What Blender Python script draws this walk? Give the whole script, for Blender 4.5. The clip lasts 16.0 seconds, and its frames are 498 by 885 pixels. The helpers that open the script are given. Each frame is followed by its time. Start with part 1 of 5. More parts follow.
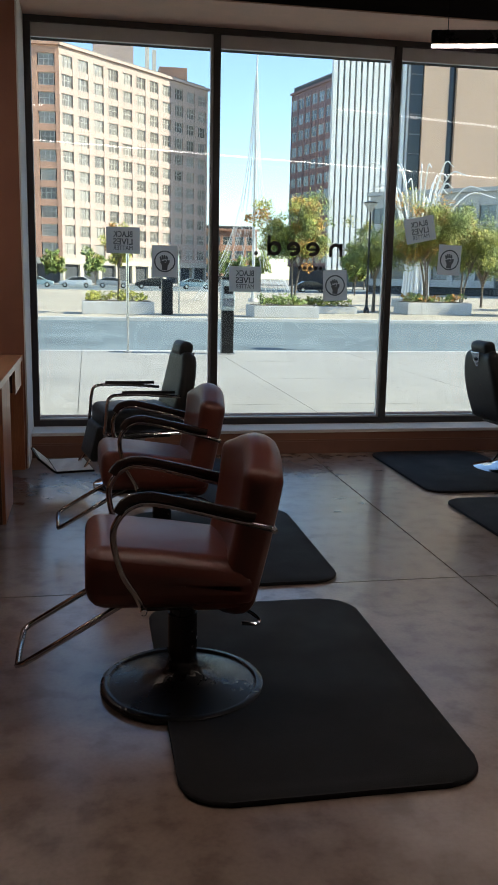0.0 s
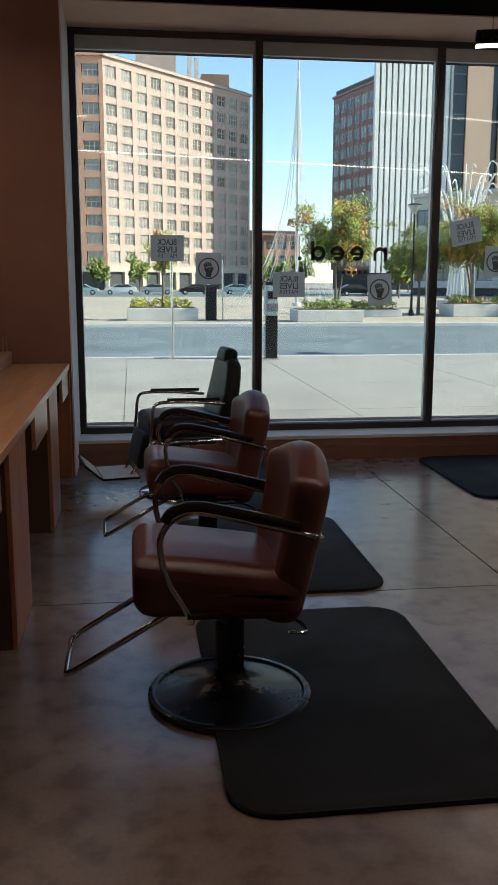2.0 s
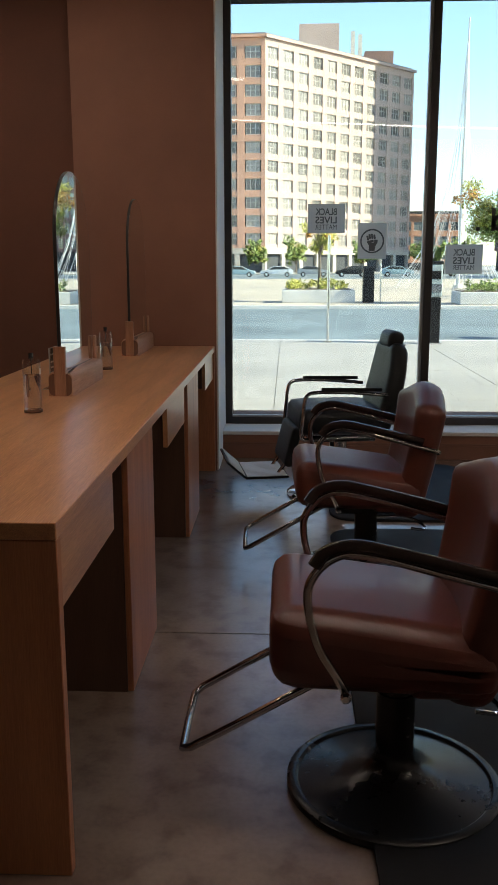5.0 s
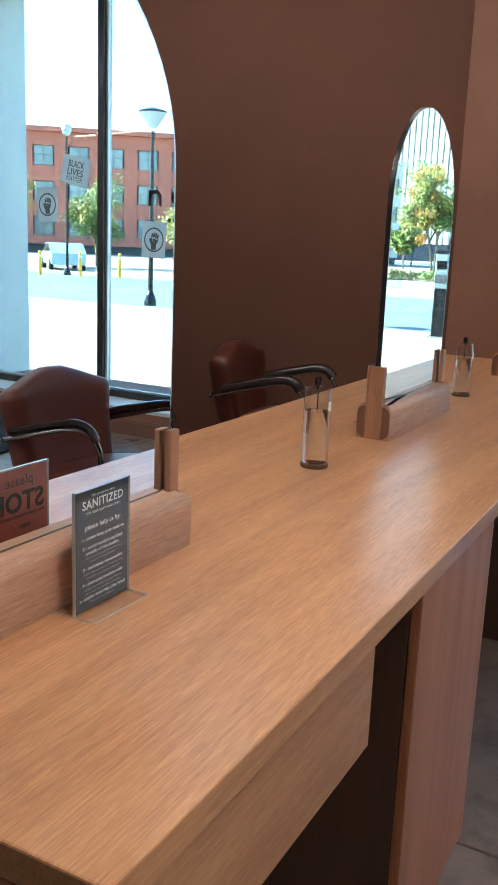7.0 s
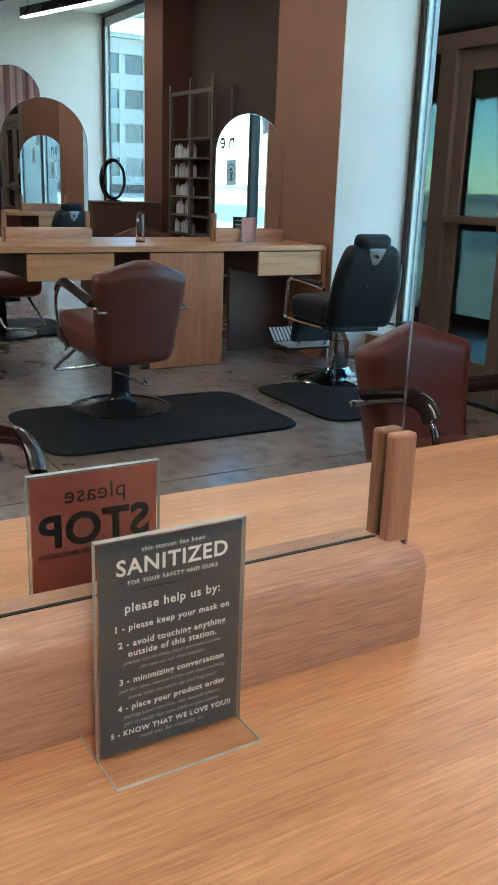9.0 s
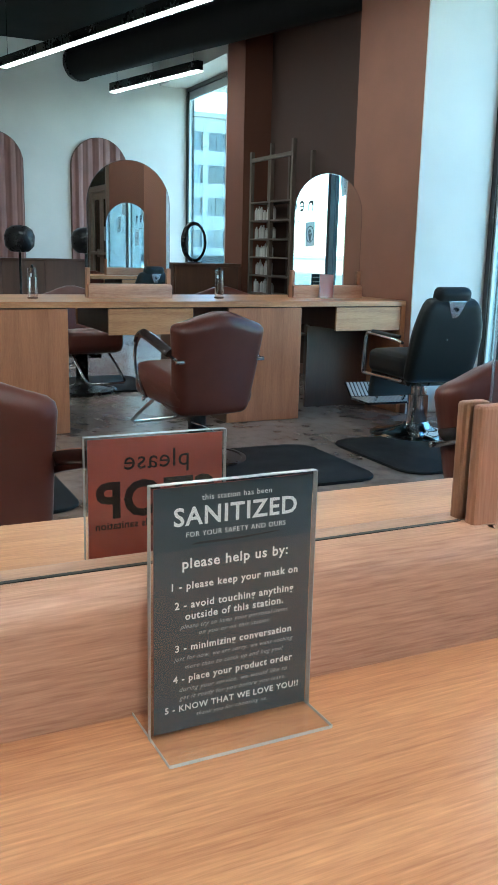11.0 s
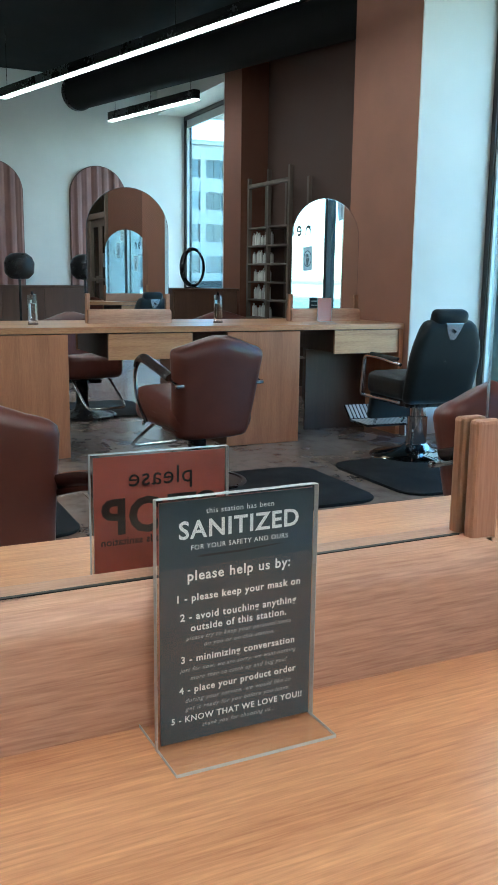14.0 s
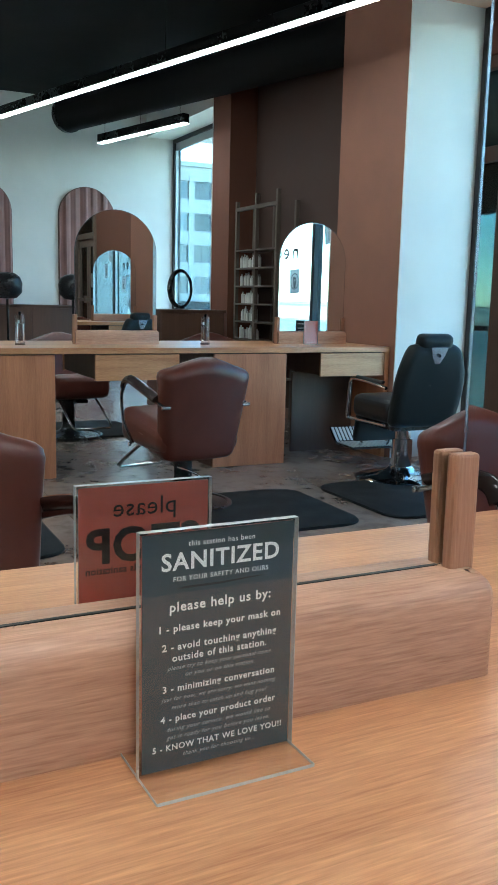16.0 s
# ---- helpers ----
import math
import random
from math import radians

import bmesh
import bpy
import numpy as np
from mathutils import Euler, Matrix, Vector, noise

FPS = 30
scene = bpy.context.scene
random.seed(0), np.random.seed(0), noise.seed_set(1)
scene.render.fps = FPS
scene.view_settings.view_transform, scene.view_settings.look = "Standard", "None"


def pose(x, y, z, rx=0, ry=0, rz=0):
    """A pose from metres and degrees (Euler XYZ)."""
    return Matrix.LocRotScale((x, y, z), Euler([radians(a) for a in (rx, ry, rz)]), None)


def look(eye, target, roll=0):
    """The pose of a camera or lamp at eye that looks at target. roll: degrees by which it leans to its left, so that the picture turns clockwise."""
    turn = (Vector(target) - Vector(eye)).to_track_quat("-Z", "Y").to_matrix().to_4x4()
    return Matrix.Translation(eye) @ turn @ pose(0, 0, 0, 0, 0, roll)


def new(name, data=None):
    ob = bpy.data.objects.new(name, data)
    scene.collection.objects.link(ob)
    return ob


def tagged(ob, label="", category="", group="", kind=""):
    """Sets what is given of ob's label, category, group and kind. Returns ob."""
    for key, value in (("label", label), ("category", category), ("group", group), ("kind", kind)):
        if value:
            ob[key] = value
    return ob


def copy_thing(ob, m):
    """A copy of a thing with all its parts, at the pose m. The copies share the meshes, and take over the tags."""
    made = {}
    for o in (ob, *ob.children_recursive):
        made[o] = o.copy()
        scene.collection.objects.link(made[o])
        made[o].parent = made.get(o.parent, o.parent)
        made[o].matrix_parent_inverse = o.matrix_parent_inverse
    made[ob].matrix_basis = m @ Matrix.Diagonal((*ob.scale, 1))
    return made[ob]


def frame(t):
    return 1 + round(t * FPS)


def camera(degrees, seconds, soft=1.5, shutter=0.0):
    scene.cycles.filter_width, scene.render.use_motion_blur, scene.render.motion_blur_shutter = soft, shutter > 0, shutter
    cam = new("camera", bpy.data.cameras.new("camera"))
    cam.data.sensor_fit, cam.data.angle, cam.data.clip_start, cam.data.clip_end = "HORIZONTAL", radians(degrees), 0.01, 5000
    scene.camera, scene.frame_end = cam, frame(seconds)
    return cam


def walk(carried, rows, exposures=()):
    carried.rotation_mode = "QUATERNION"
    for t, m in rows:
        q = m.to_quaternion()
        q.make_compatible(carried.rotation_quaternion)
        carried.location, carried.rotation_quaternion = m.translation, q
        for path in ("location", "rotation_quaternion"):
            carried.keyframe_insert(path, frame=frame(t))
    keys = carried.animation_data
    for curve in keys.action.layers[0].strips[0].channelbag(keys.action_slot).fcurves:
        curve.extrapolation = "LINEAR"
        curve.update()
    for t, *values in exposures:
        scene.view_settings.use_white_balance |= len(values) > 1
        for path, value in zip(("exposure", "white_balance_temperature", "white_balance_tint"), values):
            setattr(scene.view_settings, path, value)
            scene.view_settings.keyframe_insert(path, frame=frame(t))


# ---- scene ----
cam = camera(31.9, 16.0)
PATH = [
    (0, (0.136, -0.167, 1.551), (0.496, 1.765, 1.179), 1.1),
    (0.5, (0.122, -0.171, 1.567), (0.447, 1.768, 1.2), -0.5),
    (1, (0.125, -0.162, 1.567), (0.446, 1.779, 1.206), -0.7),
    (1.5, (0.137, -0.148, 1.556), (0.449, 1.793, 1.192), -0.4),
    (2, (0.134, -0.153, 1.562), (0.393, 1.797, 1.199), 0.1),
    (2.5, (0.145, -0.137, 1.56), (0.309, 1.825, 1.208), -0.0),
    (3, (0.104, -0.173, 1.567), (0.199, 1.794, 1.218), -0.1),
    (3.2, (0.121, -0.149, 1.556), (0.183, 1.82, 1.21), -0.2),
    (5.3, (0.17, 0.812, 1.5), (0.005, 2.763, 1.094), -0.0),
    (5.5, (0.189, 0.944, 1.511), (-0.068, 2.885, 1.107), 0.5),
    (6, (0.159, 1.273, 1.512), (-0.244, 3.192, 1.117), 1.0),
    (6.5, (0.086, 1.625, 1.498), (-0.531, 3.484, 1.097), 1.5),
    (7, (0.031, 1.985, 1.477), (-0.886, 3.707, 1.039), 2.3),
    (7.5, (-0.1, 2.235, 1.448), (-1.138, 3.878, 0.977), 1.3),
    (8, (-0.18, 2.427, 1.425), (-1.348, 3.973, 0.928), 0.1),
    (8.5, (-0.182, 2.605, 1.409), (-1.654, 3.845, 0.866), 1.6),
    (9, (-0.185, 2.72, 1.381), (-1.815, 3.732, 0.814), 1.9),
    (9.5, (-0.214, 2.768, 1.333), (-1.891, 3.709, 0.782), 1.5),
    (10, (-0.234, 2.765, 1.282), (-1.957, 3.649, 0.784), 1.5),
    (10.2, (-0.229, 2.752, 1.281), (-1.968, 3.622, 0.81), 1.6),
    (12.5, (-0.205, 2.742, 1.262), (-1.952, 3.635, 0.874), 0.6),
    (13, (-0.206, 2.742, 1.264), (-1.957, 3.631, 0.884), 0.7),
    (13.5, (-0.203, 2.74, 1.268), (-1.96, 3.619, 0.891), 0.6),
    (14, (-0.196, 2.735, 1.272), (-1.955, 3.612, 0.903), 0.7),
    (14.5, (-0.189, 2.733, 1.273), (-1.947, 3.617, 0.913), 0.7),
    (15, (-0.182, 2.732, 1.278), (-1.938, 3.625, 0.93), 0.9),
    (15.5, (-0.179, 2.729, 1.283), (-1.933, 3.631, 0.947), 1.1),
    (16, (-0.181, 2.731, 1.286), (-1.934, 3.639, 0.963), 1.3),
]
EXPOSURES = [(0.0, 2.25, 7150, 22), (1.0, 2.25, 7500, 24), (1.5, 2.1, 7400, 23), (2.0, 2.0, 7250, 21), (3.2, 2.15, 7300, 20), (5.3, 2.75, 7450, 19), (6.0, 3.55, 6650, 12), (6.5, 3.7, 6150, 6), (7.0, 3.72, 6050, 6), (8.0, 3.6, 6900, 12), (8.5, 3.5, 7300, 18), (9.0, 3.82, 6000, 2), (9.5, 3.98, 5700, -1), (10.0, 4.1, 5550, -2), (12.5, 4.05, 5480, -2), (16.0, 3.97, 5450, -2)]
walk(cam, [(t, look(eye, target, roll)) for t, eye, target, roll in PATH], EXPOSURES)

# ---- daylight ----
SUN = Vector((0.80, -0.18, 0.55)).normalized()
world = bpy.data.worlds.new("sky")
scene.world = world
world.use_nodes = True
wn = world.node_tree
sky = wn.nodes.new("ShaderNodeTexSky")
sky.sky_type = "NISHITA"
sky.sun_disc = False
sky.sun_elevation = math.asin(SUN.z)
sky.sun_rotation = math.atan2(SUN.x, SUN.y)
sky.air_density, sky.dust_density, sky.ozone_density = 1.0, 0.0, 3.0
wn.links.new(sky.outputs[0], wn.nodes["Background"].inputs[0])
wn.nodes["Background"].inputs[1].default_value = 0.15
sun_data = bpy.data.lights.new("sun", "SUN")
sun_data.energy, sun_data.angle, sun_data.color = 5.0, radians(0.5), (1.0, 0.91, 0.78)
sun = new("sun", sun_data)
sun.matrix_world = look(SUN * 300, (0, 0, 0))


# ---- materials ----
def mat(name, colour, rough=0.5, metal=0.0, vary=0.12, scale=6.0, fine=60.0, bump=0.02, spec=0.5, stretch=(1, 1, 1), random_tint=0.0):
    """Principled surface whose colour and roughness vary at a large and a fine scale."""
    m = bpy.data.materials.new(name)
    m.use_nodes = True
    nt = m.node_tree
    b = nt.nodes["Principled BSDF"]
    b.inputs["Metallic"].default_value = metal
    b.inputs["Specular IOR Level"].default_value = spec
    co = nt.nodes.new("ShaderNodeTexCoord")
    mp = nt.nodes.new("ShaderNodeMapping")
    mp.inputs["Scale"].default_value = stretch
    nt.links.new(co.outputs["Object"], mp.inputs["Vector"])
    big, small = nt.nodes.new("ShaderNodeTexNoise"), nt.nodes.new("ShaderNodeTexNoise")
    big.inputs["Scale"].default_value, small.inputs["Scale"].default_value = scale, fine
    big.inputs["Detail"].default_value, small.inputs["Detail"].default_value = 5, 3
    for n in (big, small):
        nt.links.new(mp.outputs[0], n.inputs["Vector"])
    mix = nt.nodes.new("ShaderNodeMath")
    mix.operation = "MULTIPLY_ADD"
    mix.inputs[1].default_value = 0.35
    nt.links.new(small.outputs[0], mix.inputs[0])
    nt.links.new(big.outputs[0], mix.inputs[2])
    ramp = nt.nodes.new("ShaderNodeValToRGB")
    lo = [c * (1 - vary * 1.6) for c in colour]
    hi = [min(1, c * (1 + vary * 1.4)) for c in colour]
    ramp.color_ramp.elements[0].position, ramp.color_ramp.elements[1].position = 0.42, 0.98
    ramp.color_ramp.elements[0].color, ramp.color_ramp.elements[1].color = (*lo, 1), (*hi, 1)
    nt.links.new(mix.outputs[0], ramp.inputs[0])
    out = ramp.outputs[0]
    if random_tint:
        info = nt.nodes.new("ShaderNodeObjectInfo")
        hsv = nt.nodes.new("ShaderNodeHueSaturation")
        mr = nt.nodes.new("ShaderNodeMapRange")
        mr.inputs["To Min"].default_value, mr.inputs["To Max"].default_value = 1 - random_tint, 1 + random_tint
        nt.links.new(info.outputs["Random"], mr.inputs[0])
        nt.links.new(mr.outputs[0], hsv.inputs["Value"])
        nt.links.new(out, hsv.inputs["Color"])
        out = hsv.outputs[0]
    nt.links.new(out, b.inputs["Base Color"])
    rr = nt.nodes.new("ShaderNodeMapRange")
    rr.inputs["From Min"].default_value, rr.inputs["From Max"].default_value = 0.35, 1.0
    rr.inputs["To Min"].default_value, rr.inputs["To Max"].default_value = max(0.02, rough * 0.82), min(1, rough * 1.18)
    nt.links.new(mix.outputs[0], rr.inputs[0])
    nt.links.new(rr.outputs[0], b.inputs["Roughness"])
    if bump:
        bp = nt.nodes.new("ShaderNodeBump")
        bp.inputs["Strength"].default_value, bp.inputs["Distance"].default_value = min(1, bump * 10), 0.004
        nt.links.new(small.outputs[0], bp.inputs["Height"])
        nt.links.new(bp.outputs[0], b.inputs["Normal"])
    return m


def wood(name, dark, light, along, rough=0.42, pore=0.42):
    """Oak: long grain along one axis (0, 1 or 2), with pores and broad flames."""
    m = bpy.data.materials.new(name)
    m.use_nodes = True
    nt = m.node_tree
    b = nt.nodes["Principled BSDF"]
    co = nt.nodes.new("ShaderNodeTexCoord")

    def noise_at(across, length, detail, distortion=0.0):
        mp = nt.nodes.new("ShaderNodeMapping")
        sc = [across] * 3
        sc[along] = length
        mp.inputs["Scale"].default_value = sc
        n = nt.nodes.new("ShaderNodeTexNoise")
        n.inputs["Scale"].default_value, n.inputs["Detail"].default_value = 1.0, detail
        n.inputs["Distortion"].default_value = distortion
        nt.links.new(co.outputs["Object"], mp.inputs["Vector"])
        nt.links.new(mp.outputs[0], n.inputs["Vector"])
        return n.outputs[0]

    flame, grain, pores, stave = noise_at(16, 1.4, 3, 0.5), noise_at(260, 9, 4, 0.3), noise_at(480, 28, 3, 0.1), noise_at(9, 0.15, 0)

    def add(a, k, c=None):
        n = nt.nodes.new("ShaderNodeMath")
        n.operation = "MULTIPLY_ADD" if c else "MULTIPLY"
        n.inputs[1].default_value = k
        nt.links.new(a, n.inputs[0])
        if c:
            nt.links.new(c, n.inputs[2])
        return n.outputs[0]

    total = add(pores, pore, add(grain, 0.42, add(stave, 0.3, add(flame, 0.6))))
    ramp = nt.nodes.new("ShaderNodeValToRGB")
    ramp.color_ramp.elements[0].position, ramp.color_ramp.elements[1].position = 0.85, 1.55
    mr = nt.nodes.new("ShaderNodeMapRange")
    mr.inputs["From Min"].default_value, mr.inputs["From Max"].default_value = 0.36 + pore * 0.5, 0.94 + pore * 0.5
    nt.links.new(total, mr.inputs[0])
    ramp.color_ramp.elements[0].position, ramp.color_ramp.elements[1].position = 0.0, 1.0
    ramp.color_ramp.elements[0].color, ramp.color_ramp.elements[1].color = (*dark, 1), (*light, 1)
    nt.links.new(mr.outputs[0], ramp.inputs[0])
    nt.links.new(ramp.outputs[0], b.inputs["Base Color"])
    b.inputs["Roughness"].default_value = rough
    bp = nt.nodes.new("ShaderNodeBump")
    bp.inputs["Strength"].default_value, bp.inputs["Distance"].default_value = 0.12, 0.001
    nt.links.new(total, bp.inputs["Height"])
    nt.links.new(bp.outputs[0], b.inputs["Normal"])
    return m


def concrete_floor():
    """Polished brown-grey concrete: cloudy, mottled, with scuffs and dark pits, glossy in patches."""
    m = bpy.data.materials.new("polished concrete")
    m.use_nodes = True
    nt = m.node_tree
    b = nt.nodes["Principled BSDF"]
    geo = nt.nodes.new("ShaderNodeNewGeometry")

    def tex(scale, detail, distortion=0.0):
        n = nt.nodes.new("ShaderNodeTexNoise")
        n.inputs["Scale"].default_value, n.inputs["Detail"].default_value, n.inputs["Distortion"].default_value = scale, detail, distortion
        nt.links.new(geo.outputs["Position"], n.inputs["Vector"])
        return n.outputs[0]

    cloud, mottle, speck = tex(0.9, 3), tex(8.0, 6), tex(60, 2)

    def ramp(a, stops):
        r = nt.nodes.new("ShaderNodeValToRGB")
        e = r.color_ramp.elements
        e[0].position, e[0].color = stops[0][0], (*stops[0][1], 1)
        e[1].position, e[1].color = stops[-1][0], (*stops[-1][1], 1)
        for p, c in stops[1:-1]:
            x = e.new(p)
            x.color = (*c, 1)
        nt.links.new(a, r.inputs[0])
        return r.outputs[0]

    base = ramp(cloud, [(0.30, (0.185, 0.124, 0.098)), (0.72, (0.32, 0.262, 0.225))])
    mot = ramp(mottle, [(0.34, (0.70, 0.685, 0.675)), (0.50, (0.93, 0.93, 0.93)), (0.66, (1.0, 1.0, 1.0))])
    spk = ramp(speck, [(0.3, (0.93, 0.93, 0.93)), (0.6, (1.02, 1.02, 1.02))])

    def times(a, c):
        n = nt.nodes.new("ShaderNodeMix")
        n.data_type, n.blend_type = "RGBA", "MULTIPLY"
        n.inputs[0].default_value = 1.0
        nt.links.new(a, n.inputs[6])
        nt.links.new(c, n.inputs[7])
        return n.outputs[2]

    nt.links.new(times(times(base, mot), spk), b.inputs["Base Color"])
    b.inputs["Specular IOR Level"].default_value = 0.8
    rr = nt.nodes.new("ShaderNodeMapRange")
    rr.inputs["From Min"].default_value, rr.inputs["From Max"].default_value = 0.3, 0.7
    rr.inputs["To Min"].default_value, rr.inputs["To Max"].default_value = 0.19, 0.262
    nt.links.new(cloud, rr.inputs[0])
    nt.links.new(rr.outputs[0], b.inputs["Roughness"])
    bp = nt.nodes.new("ShaderNodeBump")
    bp.inputs["Strength"].default_value, bp.inputs["Distance"].default_value = 0.03, 0.002
    nt.links.new(speck, bp.inputs["Height"])
    nt.links.new(bp.outputs[0], b.inputs["Normal"])
    return m


def clear(name, tint=(1, 1, 1), gloss=0.05, ior=1.5, power=5.0):
    """Thin clear pane: straight-through light and a Fresnel gloss."""
    m = bpy.data.materials.new(name)
    m.use_nodes = True
    nt = m.node_tree
    nt.nodes.remove(nt.nodes["Principled BSDF"])
    tr, gl, mx, lw = (nt.nodes.new(k) for k in ("ShaderNodeBsdfTransparent", "ShaderNodeBsdfGlossy", "ShaderNodeMixShader", "ShaderNodeLayerWeight"))
    lw.inputs[0].default_value = 0.5
    pw, fr = nt.nodes.new("ShaderNodeMath"), nt.nodes.new("ShaderNodeMath")
    pw.operation, fr.operation = "POWER", "MULTIPLY_ADD"
    pw.inputs[1].default_value = power
    nt.links.new(lw.outputs["Facing"], pw.inputs[0])
    nt.links.new(pw.outputs[0], fr.inputs[0])
    r0 = ((ior - 1) / (ior + 1)) ** 2
    fr.inputs[1].default_value, fr.inputs[2].default_value = 0.8, r0
    tr.inputs[0].default_value = (*tint, 1)
    gl.inputs["Roughness"].default_value = gloss
    nt.links.new(fr.outputs[0], mx.inputs[0])
    nt.links.new(tr.outputs[0], mx.inputs[1])
    nt.links.new(gl.outputs[0], mx.inputs[2])
    nt.links.new(mx.outputs[0], nt.nodes["Material Output"].inputs[0])
    return m


def glow(name, colour, strength):
    m = bpy.data.materials.new(name)
    m.use_nodes = True
    b = m.node_tree.nodes["Principled BSDF"]
    b.inputs["Base Color"].default_value = (*colour, 1)
    b.inputs["Emission Color"].default_value = (*colour, 1)
    b.inputs["Emission Strength"].default_value = strength
    return m


PAINT = mat("terracotta brown wall paint", (0.30, 0.143, 0.098), 0.75, vary=0.08, scale=2.5, fine=140, bump=0.01, spec=0.25)
WHITE = mat("warm white wall paint", (0.72, 0.69, 0.645), 0.7, vary=0.04, scale=2, fine=150, bump=0.008, spec=0.3)
DARKUMBER = mat("dark umber wall colour", (0.085, 0.050, 0.040), 0.75, vary=0.08, scale=2.5, fine=140, bump=0.01, spec=0.25)
BLACKCEIL = mat("matt black ceiling paint", (0.010, 0.010, 0.010), 0.9, vary=0.3, scale=1.5, fine=40, spec=0.2)
UMBER = mat("umber wall colour", (0.165, 0.070, 0.046), 0.75, vary=0.08, scale=2.5, fine=140, bump=0.01, spec=0.25)
FLOOR = concrete_floor()
JOINT = mat("dark joint", (0.03, 0.026, 0.023), 0.9)
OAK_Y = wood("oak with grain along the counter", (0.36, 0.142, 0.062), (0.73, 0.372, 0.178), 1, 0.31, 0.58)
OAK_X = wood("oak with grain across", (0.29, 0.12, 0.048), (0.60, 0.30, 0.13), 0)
# red light bounced onto the upright faces is put into this oak's colour
OAK_Z_BOUNCE = wood("oak with upright grain", (0.32, 0.106, 0.049), (0.59, 0.245, 0.113), 2)
# end grain's own dark tone, with the shadow on that end mixed in
OAKEND_SHADE = wood("dark oak end grain with painted shadow", (0.13, 0.058, 0.034), (0.24, 0.115, 0.07), 2, 0.6)
OAK_PALE = wood("paler oak of the mirror stands", (0.30, 0.138, 0.08), (0.66, 0.38, 0.245), 1, 0.5, 0.6)
OAK_PALE_Z = wood("paler oak with upright grain", (0.23, 0.10, 0.054), (0.50, 0.25, 0.15), 2, 0.5, 0.45)
DARKWOOD = wood("dark brown stained wood", (0.075, 0.036, 0.023), (0.13, 0.064, 0.040), 2, 0.5)
LEATHER = mat("oxblood brown leather", (0.105, 0.027, 0.018), 0.34, vary=0.16, scale=5, fine=420, bump=0.012, spec=0.5)
BLACKLEATHER = mat("black leather", (0.011, 0.013, 0.014), 0.42, vary=0.15, scale=5, fine=260, bump=0.03, spec=0.28)
BLACKMETAL = mat("satin black metal", (0.010, 0.010, 0.011), 0.27, vary=0.05, scale=1.5, fine=30, bump=0.0, spec=0.38)
DARKCHROME = mat("dark polished chrome", (0.40, 0.39, 0.385), 0.10, 1.0, vary=0.03, scale=20, bump=0.0)
ARMPAD = mat("polished dark arm pad", (0.03, 0.02, 0.018), 0.16, vary=0.1, scale=8, bump=0.0)
CHROME = mat("chrome", (0.72, 0.73, 0.75), 0.07, 1.0, vary=0.03, scale=20, bump=0.0)
STEEL = mat("brushed steel", (0.55, 0.56, 0.58), 0.22, 1.0, vary=0.05, scale=30, bump=0.0)
RUBBER = mat("black rubber mat", (0.010, 0.010, 0.011), 0.75, vary=0.15, scale=4, fine=300, bump=0.02, spec=0.22)
FRAME = mat("dark bronze window frame", (0.03, 0.028, 0.028), 0.4, vary=0.08, bump=0.0)
BRONZE = mat("brown bronze door frame", (0.21, 0.15, 0.12), 0.42, vary=0.08, bump=0.0)
ALU = mat("grey aluminium inner frame", (0.48, 0.49, 0.49), 0.45, 0.3, vary=0.05, bump=0.0)
GLASS = clear("window glass", (0.57, 0.65, 0.647), 0.0, 1.4)
TINTGLASS = clear("tinted glass", (0.34, 0.40, 0.40), 0.0, 1.5)
ACRYLIC = clear("clear acrylic", (0.985, 0.99, 0.99), 0.02, 1.5)

BOTTLE = clear("clear bottle glass", (0.965, 0.97, 0.965), 0.02, 1.62, 2.2)
LIQUID = bpy.data.materials.new("clear liquid")
LIQUID.use_nodes = True
lq = LIQUID.node_tree.nodes["Principled BSDF"]
lq.inputs["Base Color"].default_value = (0.985, 0.985, 0.98, 1)
lq.inputs["Roughness"].default_value, lq.inputs["IOR"].default_value, lq.inputs["Transmission Weight"].default_value = 0.0, 1.3, 1.0
MIRROR = mat("mirror", (0.88, 0.925, 0.925), 0.0, 1.0, vary=0.0, bump=0.0)
MIRROR.node_tree.nodes["Principled BSDF"].inputs["Roughness"].default_value = 0.0
for lk in list(MIRROR.node_tree.links):
    if lk.to_socket.name == "Roughness":
        MIRROR.node_tree.links.remove(lk)
EDGE = mat("black mirror slot", (0.012, 0.012, 0.012), 0.4, bump=0.0)
GLASSEDGE = mat("polished dark mirror edge", (0.30, 0.33, 0.33), 0.2, 1.0, vary=0.02, bump=0.0)
SLATE = mat("slate grey card", (0.042, 0.058, 0.066), 0.45, vary=0.03, scale=20, bump=0.0)
REDCARD = mat("brick red card", (0.46, 0.115, 0.085), 0.45, vary=0.03, scale=20, bump=0.0)
INKWHITE = mat("white print", (0.82, 0.82, 0.80), 0.6, vary=0.0, bump=0.0)
INKBLACK = mat("black print", (0.02, 0.02, 0.022), 0.5, vary=0.0, bump=0.0)
PAPER = mat("grey white paper", (0.70, 0.68, 0.66), 0.8, vary=0.04, scale=9, bump=0.0)
pn = PAPER.node_tree
ptr, pmx = pn.nodes.new("ShaderNodeBsdfTranslucent"), pn.nodes.new("ShaderNodeMixShader")
ptr.inputs[0].default_value = (0.62, 0.60, 0.58, 1)
pmx.inputs[0].default_value = 0.8
pn.links.new(pn.nodes["Principled BSDF"].outputs[0], pmx.inputs[1])
pn.links.new(ptr.outputs[0], pmx.inputs[2])
pn.links.new(pmx.outputs[0], pn.nodes["Material Output"].inputs[0])
LED_UNSEEN = glow("lit diffuser", (1.0, 0.92, 0.82), 5.6)
